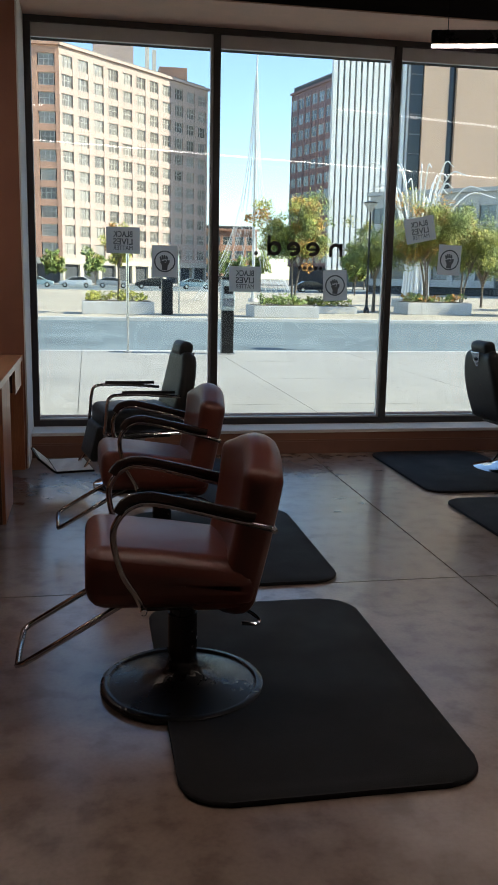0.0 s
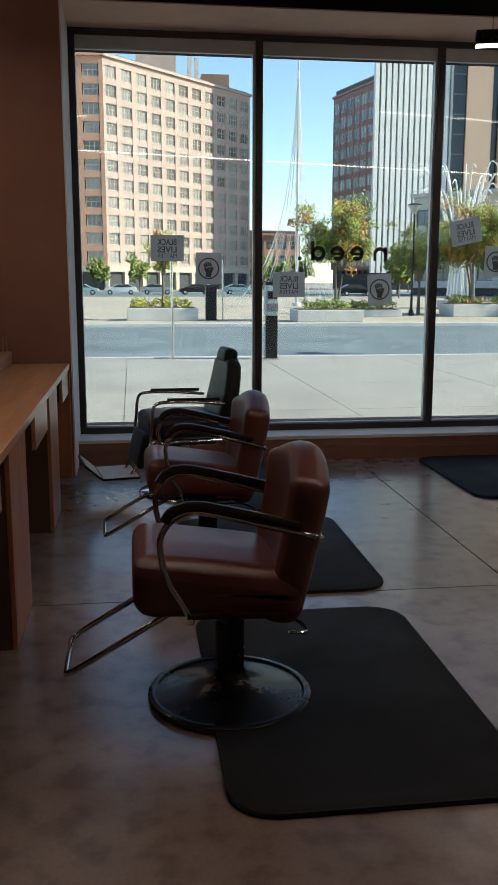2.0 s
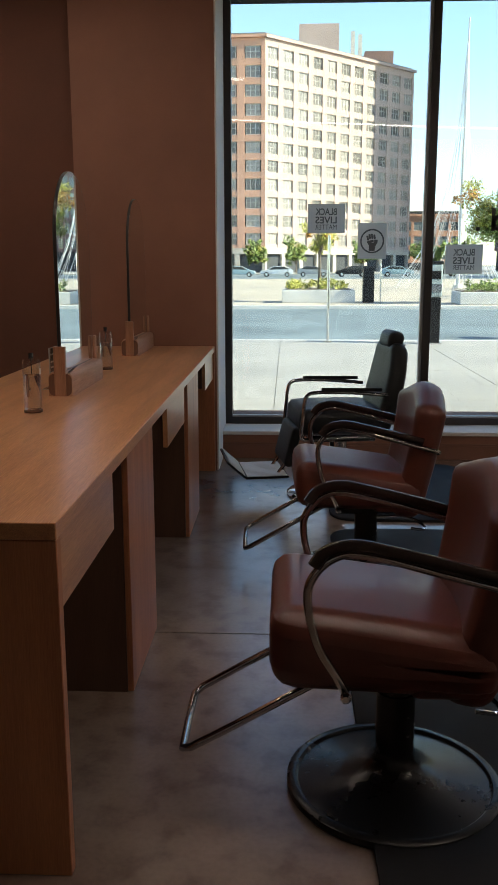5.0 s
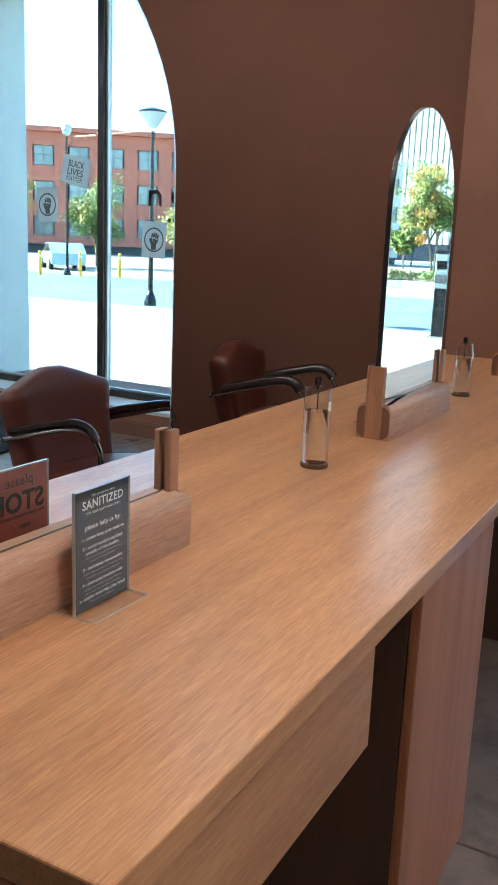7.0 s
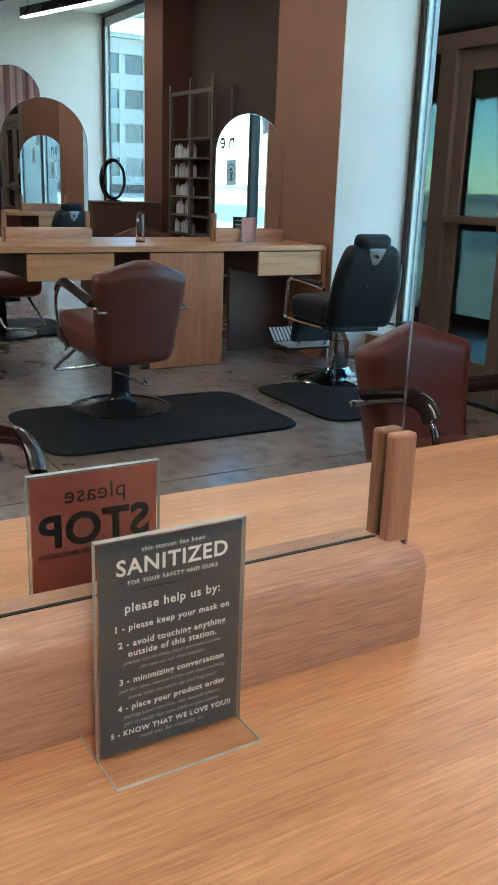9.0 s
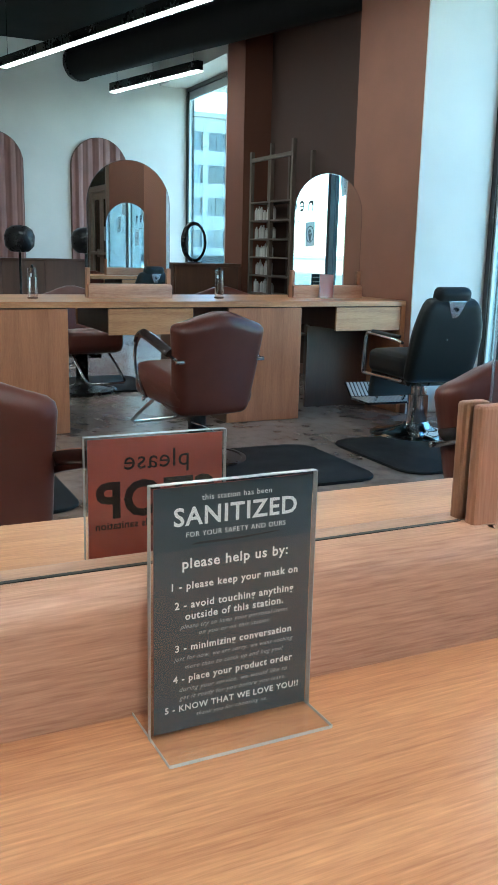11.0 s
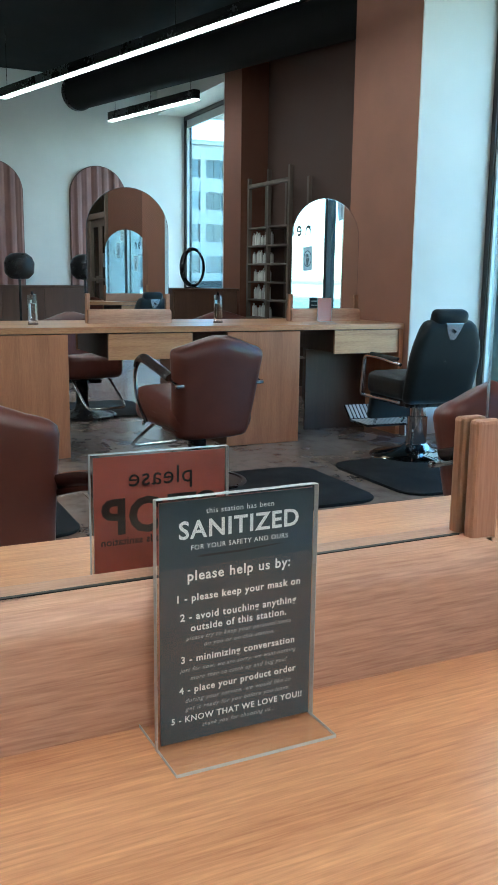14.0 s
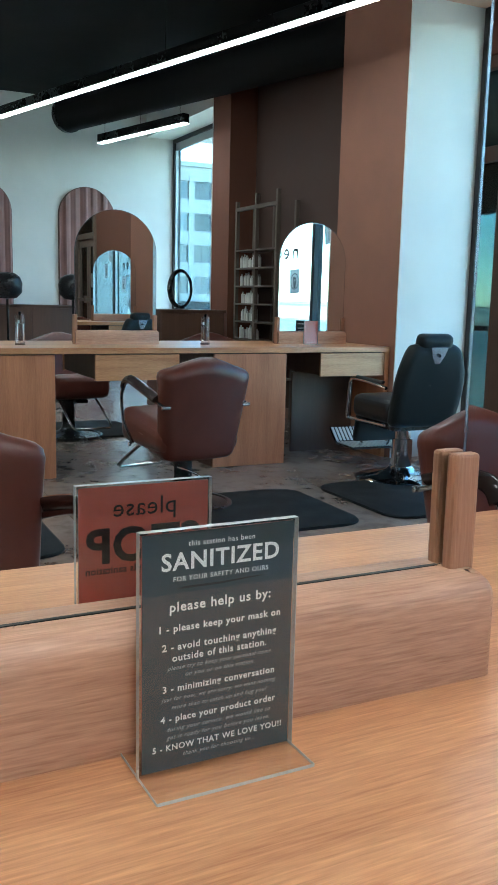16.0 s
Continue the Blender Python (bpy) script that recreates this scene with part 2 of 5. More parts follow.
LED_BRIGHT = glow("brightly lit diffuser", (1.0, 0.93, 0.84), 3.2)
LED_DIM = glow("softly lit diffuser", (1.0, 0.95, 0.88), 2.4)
CUTEDGE = mat("bright cut acrylic edge", (0.52, 0.52, 0.51), 0.25, vary=0.03, bump=0.0)
CURTAIN = mat("dusty pink curtain", (0.30, 0.16, 0.14), 0.8, vary=0.12, scale=3)


# ---- mesh helpers ----
def mesh_of(bm, material, smooth=False, name="mesh"):
    bmesh.ops.recalc_face_normals(bm, faces=bm.faces)
    me = bpy.data.meshes.new(name)
    bm.to_mesh(me)
    bm.free()
    for m in (material if isinstance(material, (list, tuple)) else [material]):
        me.materials.append(m)
    if smooth:
        for p in me.polygons:
            p.use_smooth = True
        me.set_sharp_from_angle(angle=radians(42))
    return me


def part(name, bm, material, parent=None, label="", smooth=False):
    ob = new(name, bm if isinstance(bm, bpy.types.Mesh) else mesh_of(bm, material, smooth, name))
    if parent:
        ob.parent = parent
    if label:
        ob["label"] = label
    return ob


def thing(name, label, category, at=None, group="", kind=""):
    ob = new(name)
    ob.empty_display_size = 0.1
    if at is not None:
        ob.matrix_basis = at
    return tagged(ob, label, category, group, kind)


def struct(name, bm, material, label="", smooth=False):
    return tagged(part(name, bm, material, None, label, smooth), label, "", "", "structure")


def box(x0, x1, y0, y1, z0, z1, bevel=0.0, seg=1, bm=None):
    bm = bm or bmesh.new()
    m = Matrix.LocRotScale(((x0 + x1) / 2, (y0 + y1) / 2, (z0 + z1) / 2), None, (abs(x1 - x0), abs(y1 - y0), abs(z1 - z0)))
    r = bmesh.ops.create_cube(bm, size=1, matrix=m)
    if bevel:
        es = list({e for v in r["verts"] for e in v.link_edges})
        bmesh.ops.bevel(bm, geom=es, offset=bevel, segments=seg, profile=0.5, affect="EDGES")
    return bm


def lathe(profile, n=32, bm=None, centre=(0, 0)):
    """Turned solid from (radius, z) pairs, bottom to top."""
    bm = bm or bmesh.new()
    rings = []
    for r, z in profile:
        if r < 1e-5:
            rings.append([bm.verts.new((centre[0], centre[1], z))])
        else:
            rings.append([bm.verts.new((centre[0] + r * math.cos(2 * math.pi * i / n), centre[1] + r * math.sin(2 * math.pi * i / n), z)) for i in range(n)])
    for a, b in zip(rings, rings[1:]):
        for i in range(n):
            j = (i + 1) % n
            if len(a) == 1 and len(b) == 1:
                continue
            if len(a) == 1:
                bm.faces.new((a[0], b[j], b[i]))
            elif len(b) == 1:
                bm.faces.new((a[i], a[j], b[0]))
            else:
                bm.faces.new((a[i], a[j], b[j], b[i]))
    for ring in (rings[0], rings[-1]):
        if len(ring) > 2:
            bm.faces.new(ring)
    return bm


def smooth_path(points, steps=6):
    """Catmull-Rom through the points."""
    p = [Vector(q) for q in points]
    p = [p[0] * 2 - p[1]] + p + [p[-1] * 2 - p[-2]]
    out = []
    for i in range(1, len(p) - 2):
        for k in range(steps):
            t = k / steps
            out.append(0.5 * ((2 * p[i]) + (p[i + 1] - p[i - 1]) * t + (2 * p[i - 1] - 5 * p[i] + 4 * p[i + 1] - p[i + 2]) * t * t + (3 * p[i] - p[i - 1] - 3 * p[i + 1] + p[i + 2]) * t ** 3))
    out.append(p[-2])
    return out


def tube(points, radius, n=10, bm=None, taper=1.0, flat=1.0):
    bm = bm or bmesh.new()
    pts = [Vector(q) for q in points]
    rings, up = [], None
    for i, c in enumerate(pts):
        d = (pts[min(i + 1, len(pts) - 1)] - pts[max(i - 1, 0)]).normalized()
        if up is None:
            up = d.orthogonal().normalized()
        up = (up - d * up.dot(d)).normalized()
        side = d.cross(up)
        r = radius * (1 + (taper - 1) * i / max(1, len(pts) - 1))
        rings.append([bm.verts.new(c + up * (r * math.cos(2 * math.pi * k / n)) + side * (r * flat * math.sin(2 * math.pi * k / n))) for k in range(n)])
    for a, b in zip(rings, rings[1:]):
        for k in range(n):
            bm.faces.new((a[k], a[(k + 1) % n], b[(k + 1) % n], b[k]))
    bm.faces.new(rings[0])
    bm.faces.new(list(reversed(rings[-1])))
    return bm


def prism(outline, depth, axis="z", base=0.0, bevel=0.0, seg=2, bm=None):
    """A flat outline of (u, v) pairs pushed through depth. axis x: outline in y,z; axis y: in x,z; axis z: in x,y."""
    bm = bm or bmesh.new()
    put = {"x": lambda u, v, w: (w, u, v), "y": lambda u, v, w: (u, w, v), "z": lambda u, v, w: (u, v, w)}[axis]
    lo = [bm.verts.new(put(u, v, base)) for u, v in outline]
    hi = [bm.verts.new(put(u, v, base + depth)) for u, v in outline]
    n = len(outline)
    caps = [bm.faces.new(lo), bm.faces.new(list(reversed(hi)))]
    for i in range(n):
        bm.faces.new((lo[i], lo[(i + 1) % n], hi[(i + 1) % n], hi[i]))
    if bevel:
        es = list({e for f in caps for e in f.edges})
        bmesh.ops.bevel(bm, geom=es, offset=bevel, segments=seg, profile=0.5, affect="EDGES")
    return bm


def rounded(x0, x1, y0, y1, r, n=6):
    out = []
    for cx, cy, a in ((x1 - r, y1 - r, 0), (x0 + r, y1 - r, 90), (x0 + r, y0 + r, 180), (x1 - r, y0 + r, 270)):
        for i in range(n + 1):
            t = radians(a + 90 * i / n)
            out.append((cx + r * math.cos(t), cy + r * math.sin(t)))
    return out


def arch(u0, u1, v0, v1, n=28):
    """Outline with a half-round top."""
    r, c = (u1 - u0) / 2, (u0 + u1) / 2
    return [(u0, v0), (u1, v0)] + [(c + r * math.cos(math.pi * i / n), v1 - r + r * math.sin(math.pi * i / n)) for i in range(n + 1)]


def lettering(body, size, m, align="CENTER", shear=0.0, weight=0.0, spacing=1.0):
    """A mesh of the words, laid on the plane of m."""
    cu = bpy.data.curves.new("words", "FONT")
    cu.body, cu.size, cu.align_x, cu.shear, cu.offset, cu.space_character = body, size, align, shear, weight, spacing
    cu.extrude, cu.resolution_u = 0.00008, 3
    ob = new("words", cu)
    bpy.context.view_layer.update()
    me = bpy.data.meshes.new_from_object(ob.evaluated_get(bpy.context.evaluated_depsgraph_get()))
    bpy.data.objects.remove(ob)
    bpy.data.curves.remove(cu)
    me.transform(m)
    me.materials.clear()
    return me


# ---- the setting: plan ----
MX, PIER, WIN, WX0, WX1, HEAD, SILL, CEIL = -0.86, 6.93, 7.70, -0.36, 4.40, 3.63, 0.218, 4.05
XL, XR, YB, OUT = -6.3, 11.4, -4.5, 8.5

# floor: cast sections with sawn joints
bm = box(XL, XR, YB, OUT, -0.16, -0.012)
floor = struct("floor", bm, JOINT, "brown-grey polished concrete floor with sawn joints")
xs, ys = [XL, -2.4, 2.08, 6.5, XR], [YB, -0.6, 3.995, 7.34]
for xa, xb in zip(xs, xs[1:]):
    for ya, yb in zip(ys, ys[1:]):
        part("floor_section", box(xa + 0.005, xb - 0.005, ya + 0.005, yb - 0.005, -0.012, 0.0), FLOOR, floor)

struct("ceiling", box(XL, XR, YB, OUT, CEIL, CEIL + 0.2), BLACKCEIL, "matt black painted ceiling")
struct("wall_south", box(XL, XR, YB - 0.2, YB, -0.1, CEIL), WHITE, "plain white wall at the back of the salon")
struct("wall_west", box(XL - 0.2, XL, YB - 0.2, PIER + 0.25, -0.1, CEIL), PAINT, "plain brown painted side wall")
struct("wall_east", box(XR, XR + 0.2, YB - 0.2, WIN + 0.06, -0.1, CEIL), WHITE, "white painted end wall")

# window side: piers, recessed panels and heads
struct("pier_1", box(-1.353, WX0, PIER, OUT, -0.1, CEIL), PAINT, "brown painted pier beside the shop window")
# set back from pier_1 and a darker brown than it
struct("wall_north", box(-3.63, -1.353, PIER + 0.13, OUT, -0.1, CEIL), UMBER, "umber wall beside the entrance")
struct("wall_north_west", box(XL, -5.62, PIER + 0.05, PIER + 0.25, -0.1, CEIL), PAINT, "brown painted wall beyond the entrance")
struct("wall_over_door", box(-5.62, -3.63, PIER + 0.05, PIER + 0.25, 2.95, CEIL), PAINT, "brown painted wall over the entrance")
struct("pier_2_outer", box(WX1, 5.38, WIN + 0.08, 8.42, -0.1, CEIL), mat("pale stone cladding", (0.66, 0.66, 0.63), 0.6, vary=0.05), "pale stone outer pier beside the shop window")
struct("pier_2", box(WX1, 5.38, PIER + 0.02, WIN + 0.08, -0.1, CEIL), PAINT, "brown painted pier beside the shop window")
# deepest panel, with the darkest brown of this side
struct("wall_north_east", box(5.38, 7.75, PIER + 0.35, OUT, -0.1, CEIL), DARKUMBER, "dark umber recessed wall behind the shelf")
struct("pier_3", box(7.75, 8.23, PIER + 0.02, OUT, -0.1, CEIL), UMBER, "umber pier beside the end window")
# the head over the shop window takes the ceiling's black
struct("window_head_1", box(WX0, WX1, PIER, OUT, HEAD + 0.004, CEIL), BLACKCEIL, "black wall over the shop window")
struct("window_soffit_1", box(WX0 + 0.012, WX1 - 0.012, PIER + 0.004, WIN - 0.05, HEAD - 0.006, HEAD + 0.004), mat("tan soffit paint", (0.66, 0.42, 0.31), 0.7, vary=0.05), "tan painted soffit over the shop window")
struct("window_head_2", box(8.23, XR, PIER + 0.3, OUT, HEAD, CEIL), WHITE, "white wall over the end window")
struct("window_knee_1", box(WX0, WX1, 7.34, OUT, -0.1, SILL - 0.03), PAINT, "low brown wall under the shop window")
struct("window_knee_2", box(8.23, XR, 7.34, OUT, -0.1, SILL - 0.03), WHITE, "low white wall under the end window")
struct("window_sill_1", box(WX0 + 0.002, WX1 - 0.002, 7.325, WIN + 0.02, SILL - 0.03, SILL, 0.004), WHITE, "white painted window ledge")
struct("window_sill_2", box(8.232, XR - 0.002, 7.325, WIN + 0.02, SILL - 0.03, SILL, 0.004), WHITE, "white painted window ledge")
# white window reveals
struct("reveal_1", box(WX0, WX0 + 0.012, PIER - 0.004, WIN, -0.0, HEAD), WHITE, "white painted window reveal")
struct("reveal_2", box(WX1 - 0.012, WX1, PIER + 0.014, WIN, -0.0, HEAD), WHITE, "white painted window reveal")
struct("reveal_3", box(8.23, 8.242, PIER + 0.014, WIN, -0.0, HEAD), WHITE, "white painted window reveal")
# skirting
SKIRT = mat("brown painted skirting", (0.22, 0.10, 0.068), 0.5, vary=0.06, bump=0.0)
struct("baseboard_1", box(WX0 + 0.012, WX1 - 0.012, 7.328, 7.34, 0.0, 0.11, 0.003), SKIRT, "brown painted baseboard")
struct("baseboard_2", box(-3.63, -1.353, PIER + 0.118, PIER + 0.13, 0.0, 0.11, 0.003), SKIRT, "brown painted baseboard")
struct("baseboard_3", box(-1.353, WX0, PIER - 0.012, PIER, 0.0, 0.11, 0.003), SKIRT, "brown painted baseboard")
struct("baseboard_4", box(5.38, 7.75, PIER + 0.338, PIER + 0.35, 0.0, 0.11, 0.003), SKIRT, "brown painted baseboard")
struct("trim_knee", box(WX0 + 0.012, WX1 - 0.012, 7.332, 7.34, 0.11, 0.125, 0.002), SKIRT, "brown wall trim line")


def shop_window(name, x0, x1, mullions, z0, z1, y, label):
    w = thing(name, label, "window", kind="structure")
    f = 0.055
    for n, b in (("window_frame", (x0, x1, y - 0.05, y + 0.06, z0, z0 + f)), ("window_frame", (x0, x1, y - 0.05, y + 0.06, z1 - f, z1)),
                 ("window_frame", (x0, x0 + f, y - 0.05, y + 0.06, z0 + f, z1 - f)), ("window_frame", (x1 - f, x1, y - 0.05, y + 0.06, z0 + f, z1 - f))):
        part(n, box(*b, 0.003), FRAME, w)
    edges = [x0 + f] + [e for m in mullions for e in (m - 0.03, m + 0.03)] + [x1 - f]
    for m in mullions:
        part("mullion", box(m - 0.03, m + 0.03, y - 0.06, y + 0.05, z0 + f, z1 - f, 0.003), FRAME, w)
    for a, b in zip(edges[0::2], edges[1::2]):
        part("glazing_bead", box(a, b, y - 0.022, y + 0.02, z1 - f - 0.11, z1 - f, 0.003), ALU, w, "grey roller blind box over the pane")
        part("glazing_bead", box(b - 0.022, b, y - 0.03, y + 0.02, z0 + f, z1 - f - 0.11, 0.002), ALU, w, "pale inner stop of the frame")
        part("glazing_bead", box(a, b - 0.022, y - 0.03, y + 0.02, z0 + f, z0 + f + 0.014, 0.002), ALU, w)
        p = part("pane", box(a - 0.005, b + 0.005, y - 0.004, y + 0.004, z0 + f - 0.005, z1 - f + 0.005), GLASS, w)
        p.visible_shadow = False
    return w


shop_window("window_1", WX0 + 0.012, WX1 - 0.012, (1.255, 2.87), SILL, HEAD, WIN, "large three-pane shop window in a dark frame")
shop_window("window_2", 8.242, XR - 0.002, (9.8,), SILL, HEAD, WIN, "tall shop window in a dark frame")
# ---- entrance vestibule ----
def entrance(x0, x1, y, z1):
    d = thing("door_1", "brown bronze entrance doors with push bars and a glazed sidelight", "door", kind="structure")
    part("door_frame", box(x1 - 0.07, x1, y - 0.06, y + 0.08, 0, z1, 0.004), BRONZE, d)
    part("door_frame", box(x0, x0 + 0.07, y - 0.06, y + 0.08, 0, z1, 0.004), BRONZE, d)
    part("door_frame", box(x0 + 0.07, x1 - 0.07, y - 0.06, y + 0.08, z1 - 0.08, z1, 0.004), BRONZE, d)
    part("transom", box(x0 + 0.07, x1 - 0.07, y - 0.06, y + 0.08, 2.26, 2.36, 0.004), BRONZE, d)
    part("transom_glass", box(x0 + 0.07, x1 - 0.07, y - 0.004, y + 0.004, 2.36, z1 - 0.08), TINTGLASS, d)
    part("threshold", box(x0 + 0.07, x1 - 0.07, y - 0.08, y + 0.1, 0, 0.025, 0.004), FRAME, d)
    post, mid = x0 + 0.76, x1 - 0.49
    part("door_post", box(post, post + 0.15, y - 0.06, y + 0.08, 0.025, 2.26, 0.004), BRONZE, d)
    part("sidelight_rail", box(x0 + 0.07, post, y - 0.04, y + 0.04, 0.025, 0.30, 0.004), BRONZE, d)
    part("sidelight_glass", box(x0 + 0.07, post, y - 0.004, y + 0.004, 0.30, 2.26), TINTGLASS, d)
    for a, b, hand in ((post + 0.154, mid - 0.004, 1), (mid + 0.004, x1 - 0.075, -1)):
        leaf = part("door_leaf", box(a, a + 0.10, y - 0.022, y + 0.022, 0.03, 2.255, 0.003), BRONZE, d)
        part("stile", box(b - 0.10, b, y - 0.022, y + 0.022, 0.03, 2.255, 0.003), BRONZE, leaf)
        part("rail", box(a + 0.10, b - 0.10, y - 0.022, y + 0.022, 0.03, 0.28, 0.003), BRONZE, leaf)
        part("rail", box(a + 0.10, b - 0.10, y - 0.022, y + 0.022, 2.13, 2.255, 0.003), BRONZE, leaf)
        part("door_glass", box(a + 0.10, b - 0.10, y - 0.004, y + 0.004, 0.28, 2.13), TINTGLASS, leaf)
        part("push_bar", box(a + 0.02, b - 0.02, y - 0.085, y - 0.05, 1.18, 1.23, 0.008, 2), BRONZE, leaf, "bronze push bar across the leaf")
        e = b - 0.05 if hand > 0 else a + 0.05
        part("bar_bracket", box(e - 0.018, e + 0.018, y - 0.09, y - 0.02, 1.14, 1.27, 0.004), BRONZE, leaf)
    part("door_notice", box(mid + 0.12, mid + 0.30, y - 0.012, y - 0.006, 1.42, 1.66), PAPER, d, "small paper notice on the glass")


entrance(-5.62, -3.63, PIER + 0.14, 2.95)
# lobby behind the doors
LOBBY = mat("pale lobby wall", (0.42, 0.38, 0.33), 0.7, vary=0.06)
struct("lobby_floor", box(-9.0, -3.63, PIER + 0.415, 9.6, -0.0115, 0.0), FLOOR, "dull concrete lobby floor")
struct("lobby_wall_1", box(-9.2, -9.0, PIER + 0.05, 9.6, -0.1, 3.0), LOBBY, "pale lobby side wall")
struct("lobby_wall_2", box(-3.63, -3.43, OUT, 9.6, -0.1, 3.0), LOBBY, "pale lobby side wall")
struct("lobby_wall_3", box(-9.2, -9.0, 9.6, 9.75, -0.1, 3.0), LOBBY, "pale lobby end wall")
struct("lobby_wall_6", box(-9.0, XL - 0.2, PIER + 0.15, PIER + 0.25, -0.1, 3.0), LOBBY, "pale lobby inner wall")
struct("lobby_wall_4", box(-4.2, -3.43, 9.6, 9.75, -0.1, 3.0), LOBBY, "pale lobby end wall")
struct("lobby_wall_5", box(-9.0, -4.2, 9.6, 9.75, 2.3, 3.0), LOBBY, "pale lobby wall over the outer door")
struct("lobby_ceiling", box(-9.2, -3.43, PIER + 0.255, 9.75, 3.0, 3.2), WHITE, "white lobby ceiling")
od = thing("door_2", "dark framed outer glass door of the lobby", "door", kind="structure")
for b in ((-5.3, -5.22, 9.54, 9.596, 0, 2.3), (-4.28, -4.2, 9.54, 9.596, 0, 2.3), (-5.22, -4.28, 9.54, 9.596, 2.2, 2.3), (-5.22, -4.28, 9.54, 9.596, 0, 0.2), (-5.22, -4.28, 9.53, 9.58, 1.0, 1.06)):
    part("door_frame", box(*b, 0.003), FRAME, od)
part("door_frame", box(-4.82, -4.70, 9.54, 9.596, 0.2, 2.2, 0.003), FRAME, od)
part("door_glass", box(-5.22, -4.28, 9.56, 9.568, 0.2, 2.2), TINTGLASS, od).visible_shadow = False
lw = thing("window_3", "dark framed lobby glazing beside the outer door", "window", kind="structure")
for x in (-9.0, -8.1, -7.2, -6.3, -5.4):
    part("window_frame", box(x, x + 0.1, 9.54, 9.596, 0.0, 2.3, 0.003), FRAME, lw)
for x in (-9.0, -8.1, -7.2, -6.3):
    part("window_frame", box(x + 0.1, x + 0.9, 9.54, 9.596, 0.0, 0.12, 0.003), FRAME, lw)
    part("window_frame", box(x + 0.1, x + 0.9, 9.54, 9.596, 1.0, 1.06, 0.003), FRAME, lw)
    part("pane", box(x + 0.1, x + 0.9, 9.56, 9.568, 0.12, 2.3), TINTGLASS, lw).visible_shadow = False
cl = thing("ceiling_light", "lit round lobby ceiling light", "ceiling light", pose(-4.74, 9.0, 3.0))
part("housing", lathe([(0.10, -0.03), (0.11, -0.02), (0.11, 0)], 24), FRAME, cl)
part("diffuser", lathe([(0.0, -0.036), (0.09, -0.036), (0.095, -0.03)], 24), glow("warm lobby diffuser", (1.0, 0.85, 0.65), 30.0), cl)


# ---- styling counters ----
def counter(cx, y0, y1, peds, drawers, ends, panels):
    """Two-sided oak counter: slab, end panels, pedestals and hung drawers, all separate units."""
    f, top = 0.487, 0.92
    t = thing("worktop", "long pale oak worktop of a two-sided styling counter", "worktop", None, "styling counters")
    part("top_board", box(cx - f, cx + f, y0, y1, top - 0.042, top, 0.003, 2), OAK_Y, t)
    for a, b in ends:
        e = part("end_panel", box(cx - f + 0.001, cx + f - 0.001, a, b, 0, top - 0.043, 0.002), OAK_Z_BOUNCE)
        tagged(e, "upright oak end panel carrying the worktop", "panel", "styling counters")
    for a, b in peds:
        p = thing("pedestal_cabinet", "plain oak pedestal cabinet under the worktop", "cabinet", pose(cx, (a + b) / 2, 0), "styling counters")
        h = (b - a) / 2
        part("body", box(-f + 0.034, f - 0.034, -h, h, 0, top - 0.046, 0.002), DARKWOOD, p, "dark-stained cabinet carcass")
        for s in (-1, 1):
            part("door", box(s * (f - 0.012), s * (f - 0.033), -h, h, 0.004, top - 0.05, 0.002), OAK_Z_BOUNCE, p, "oak door panel with upright grain")
    for a, b in drawers:
        d = thing("drawer_unit", "oak drawer hung under the worktop", "drawer", pose(cx, (a + b) / 2, 0), "styling counters")
        h = (b - a) / 2
        part("body", box(-f + 0.036, f - 0.036, -h + 0.01, h - 0.01, top - 0.225, top - 0.044), DARKWOOD, d, "dark-stained drawer box")
        for s in (-1, 1):
            part("drawer_front", box(s * (f - 0.012), s * (f - 0.034), -h, h, top - 0.235, top - 0.05, 0.002), OAK_Y, d)
    for a, b in panels:
        m = part("modesty_panel", box(cx - 0.012, cx + 0.012, a, b, 0.0, top - 0.236), DARKWOOD)
        tagged(m, "dark-stained centre panel under the drawer", "panel", "styling counters")


counter(MX, 2.517, PIER - 0.013, [(3.475, 4.035), (5.275, 5.83)], [(2.56, 3.225), (4.47, 5.12), (6.30, 6.872)], [(2.519, 2.556), (6.876, 6.914)], [(2.56, 3.225), (6.30, 6.872)])
CX2 = 4.95
counter(CX2, 2.517, PIER + 0.01, [(3.60, 4.17), (5.37, 5.985)], [(2.56, 3.225), (4.456, 5.09), (6.295, 6.895)], [(2.519, 2.556), (6.90, 6.938)], [(6.295, 6.895)])


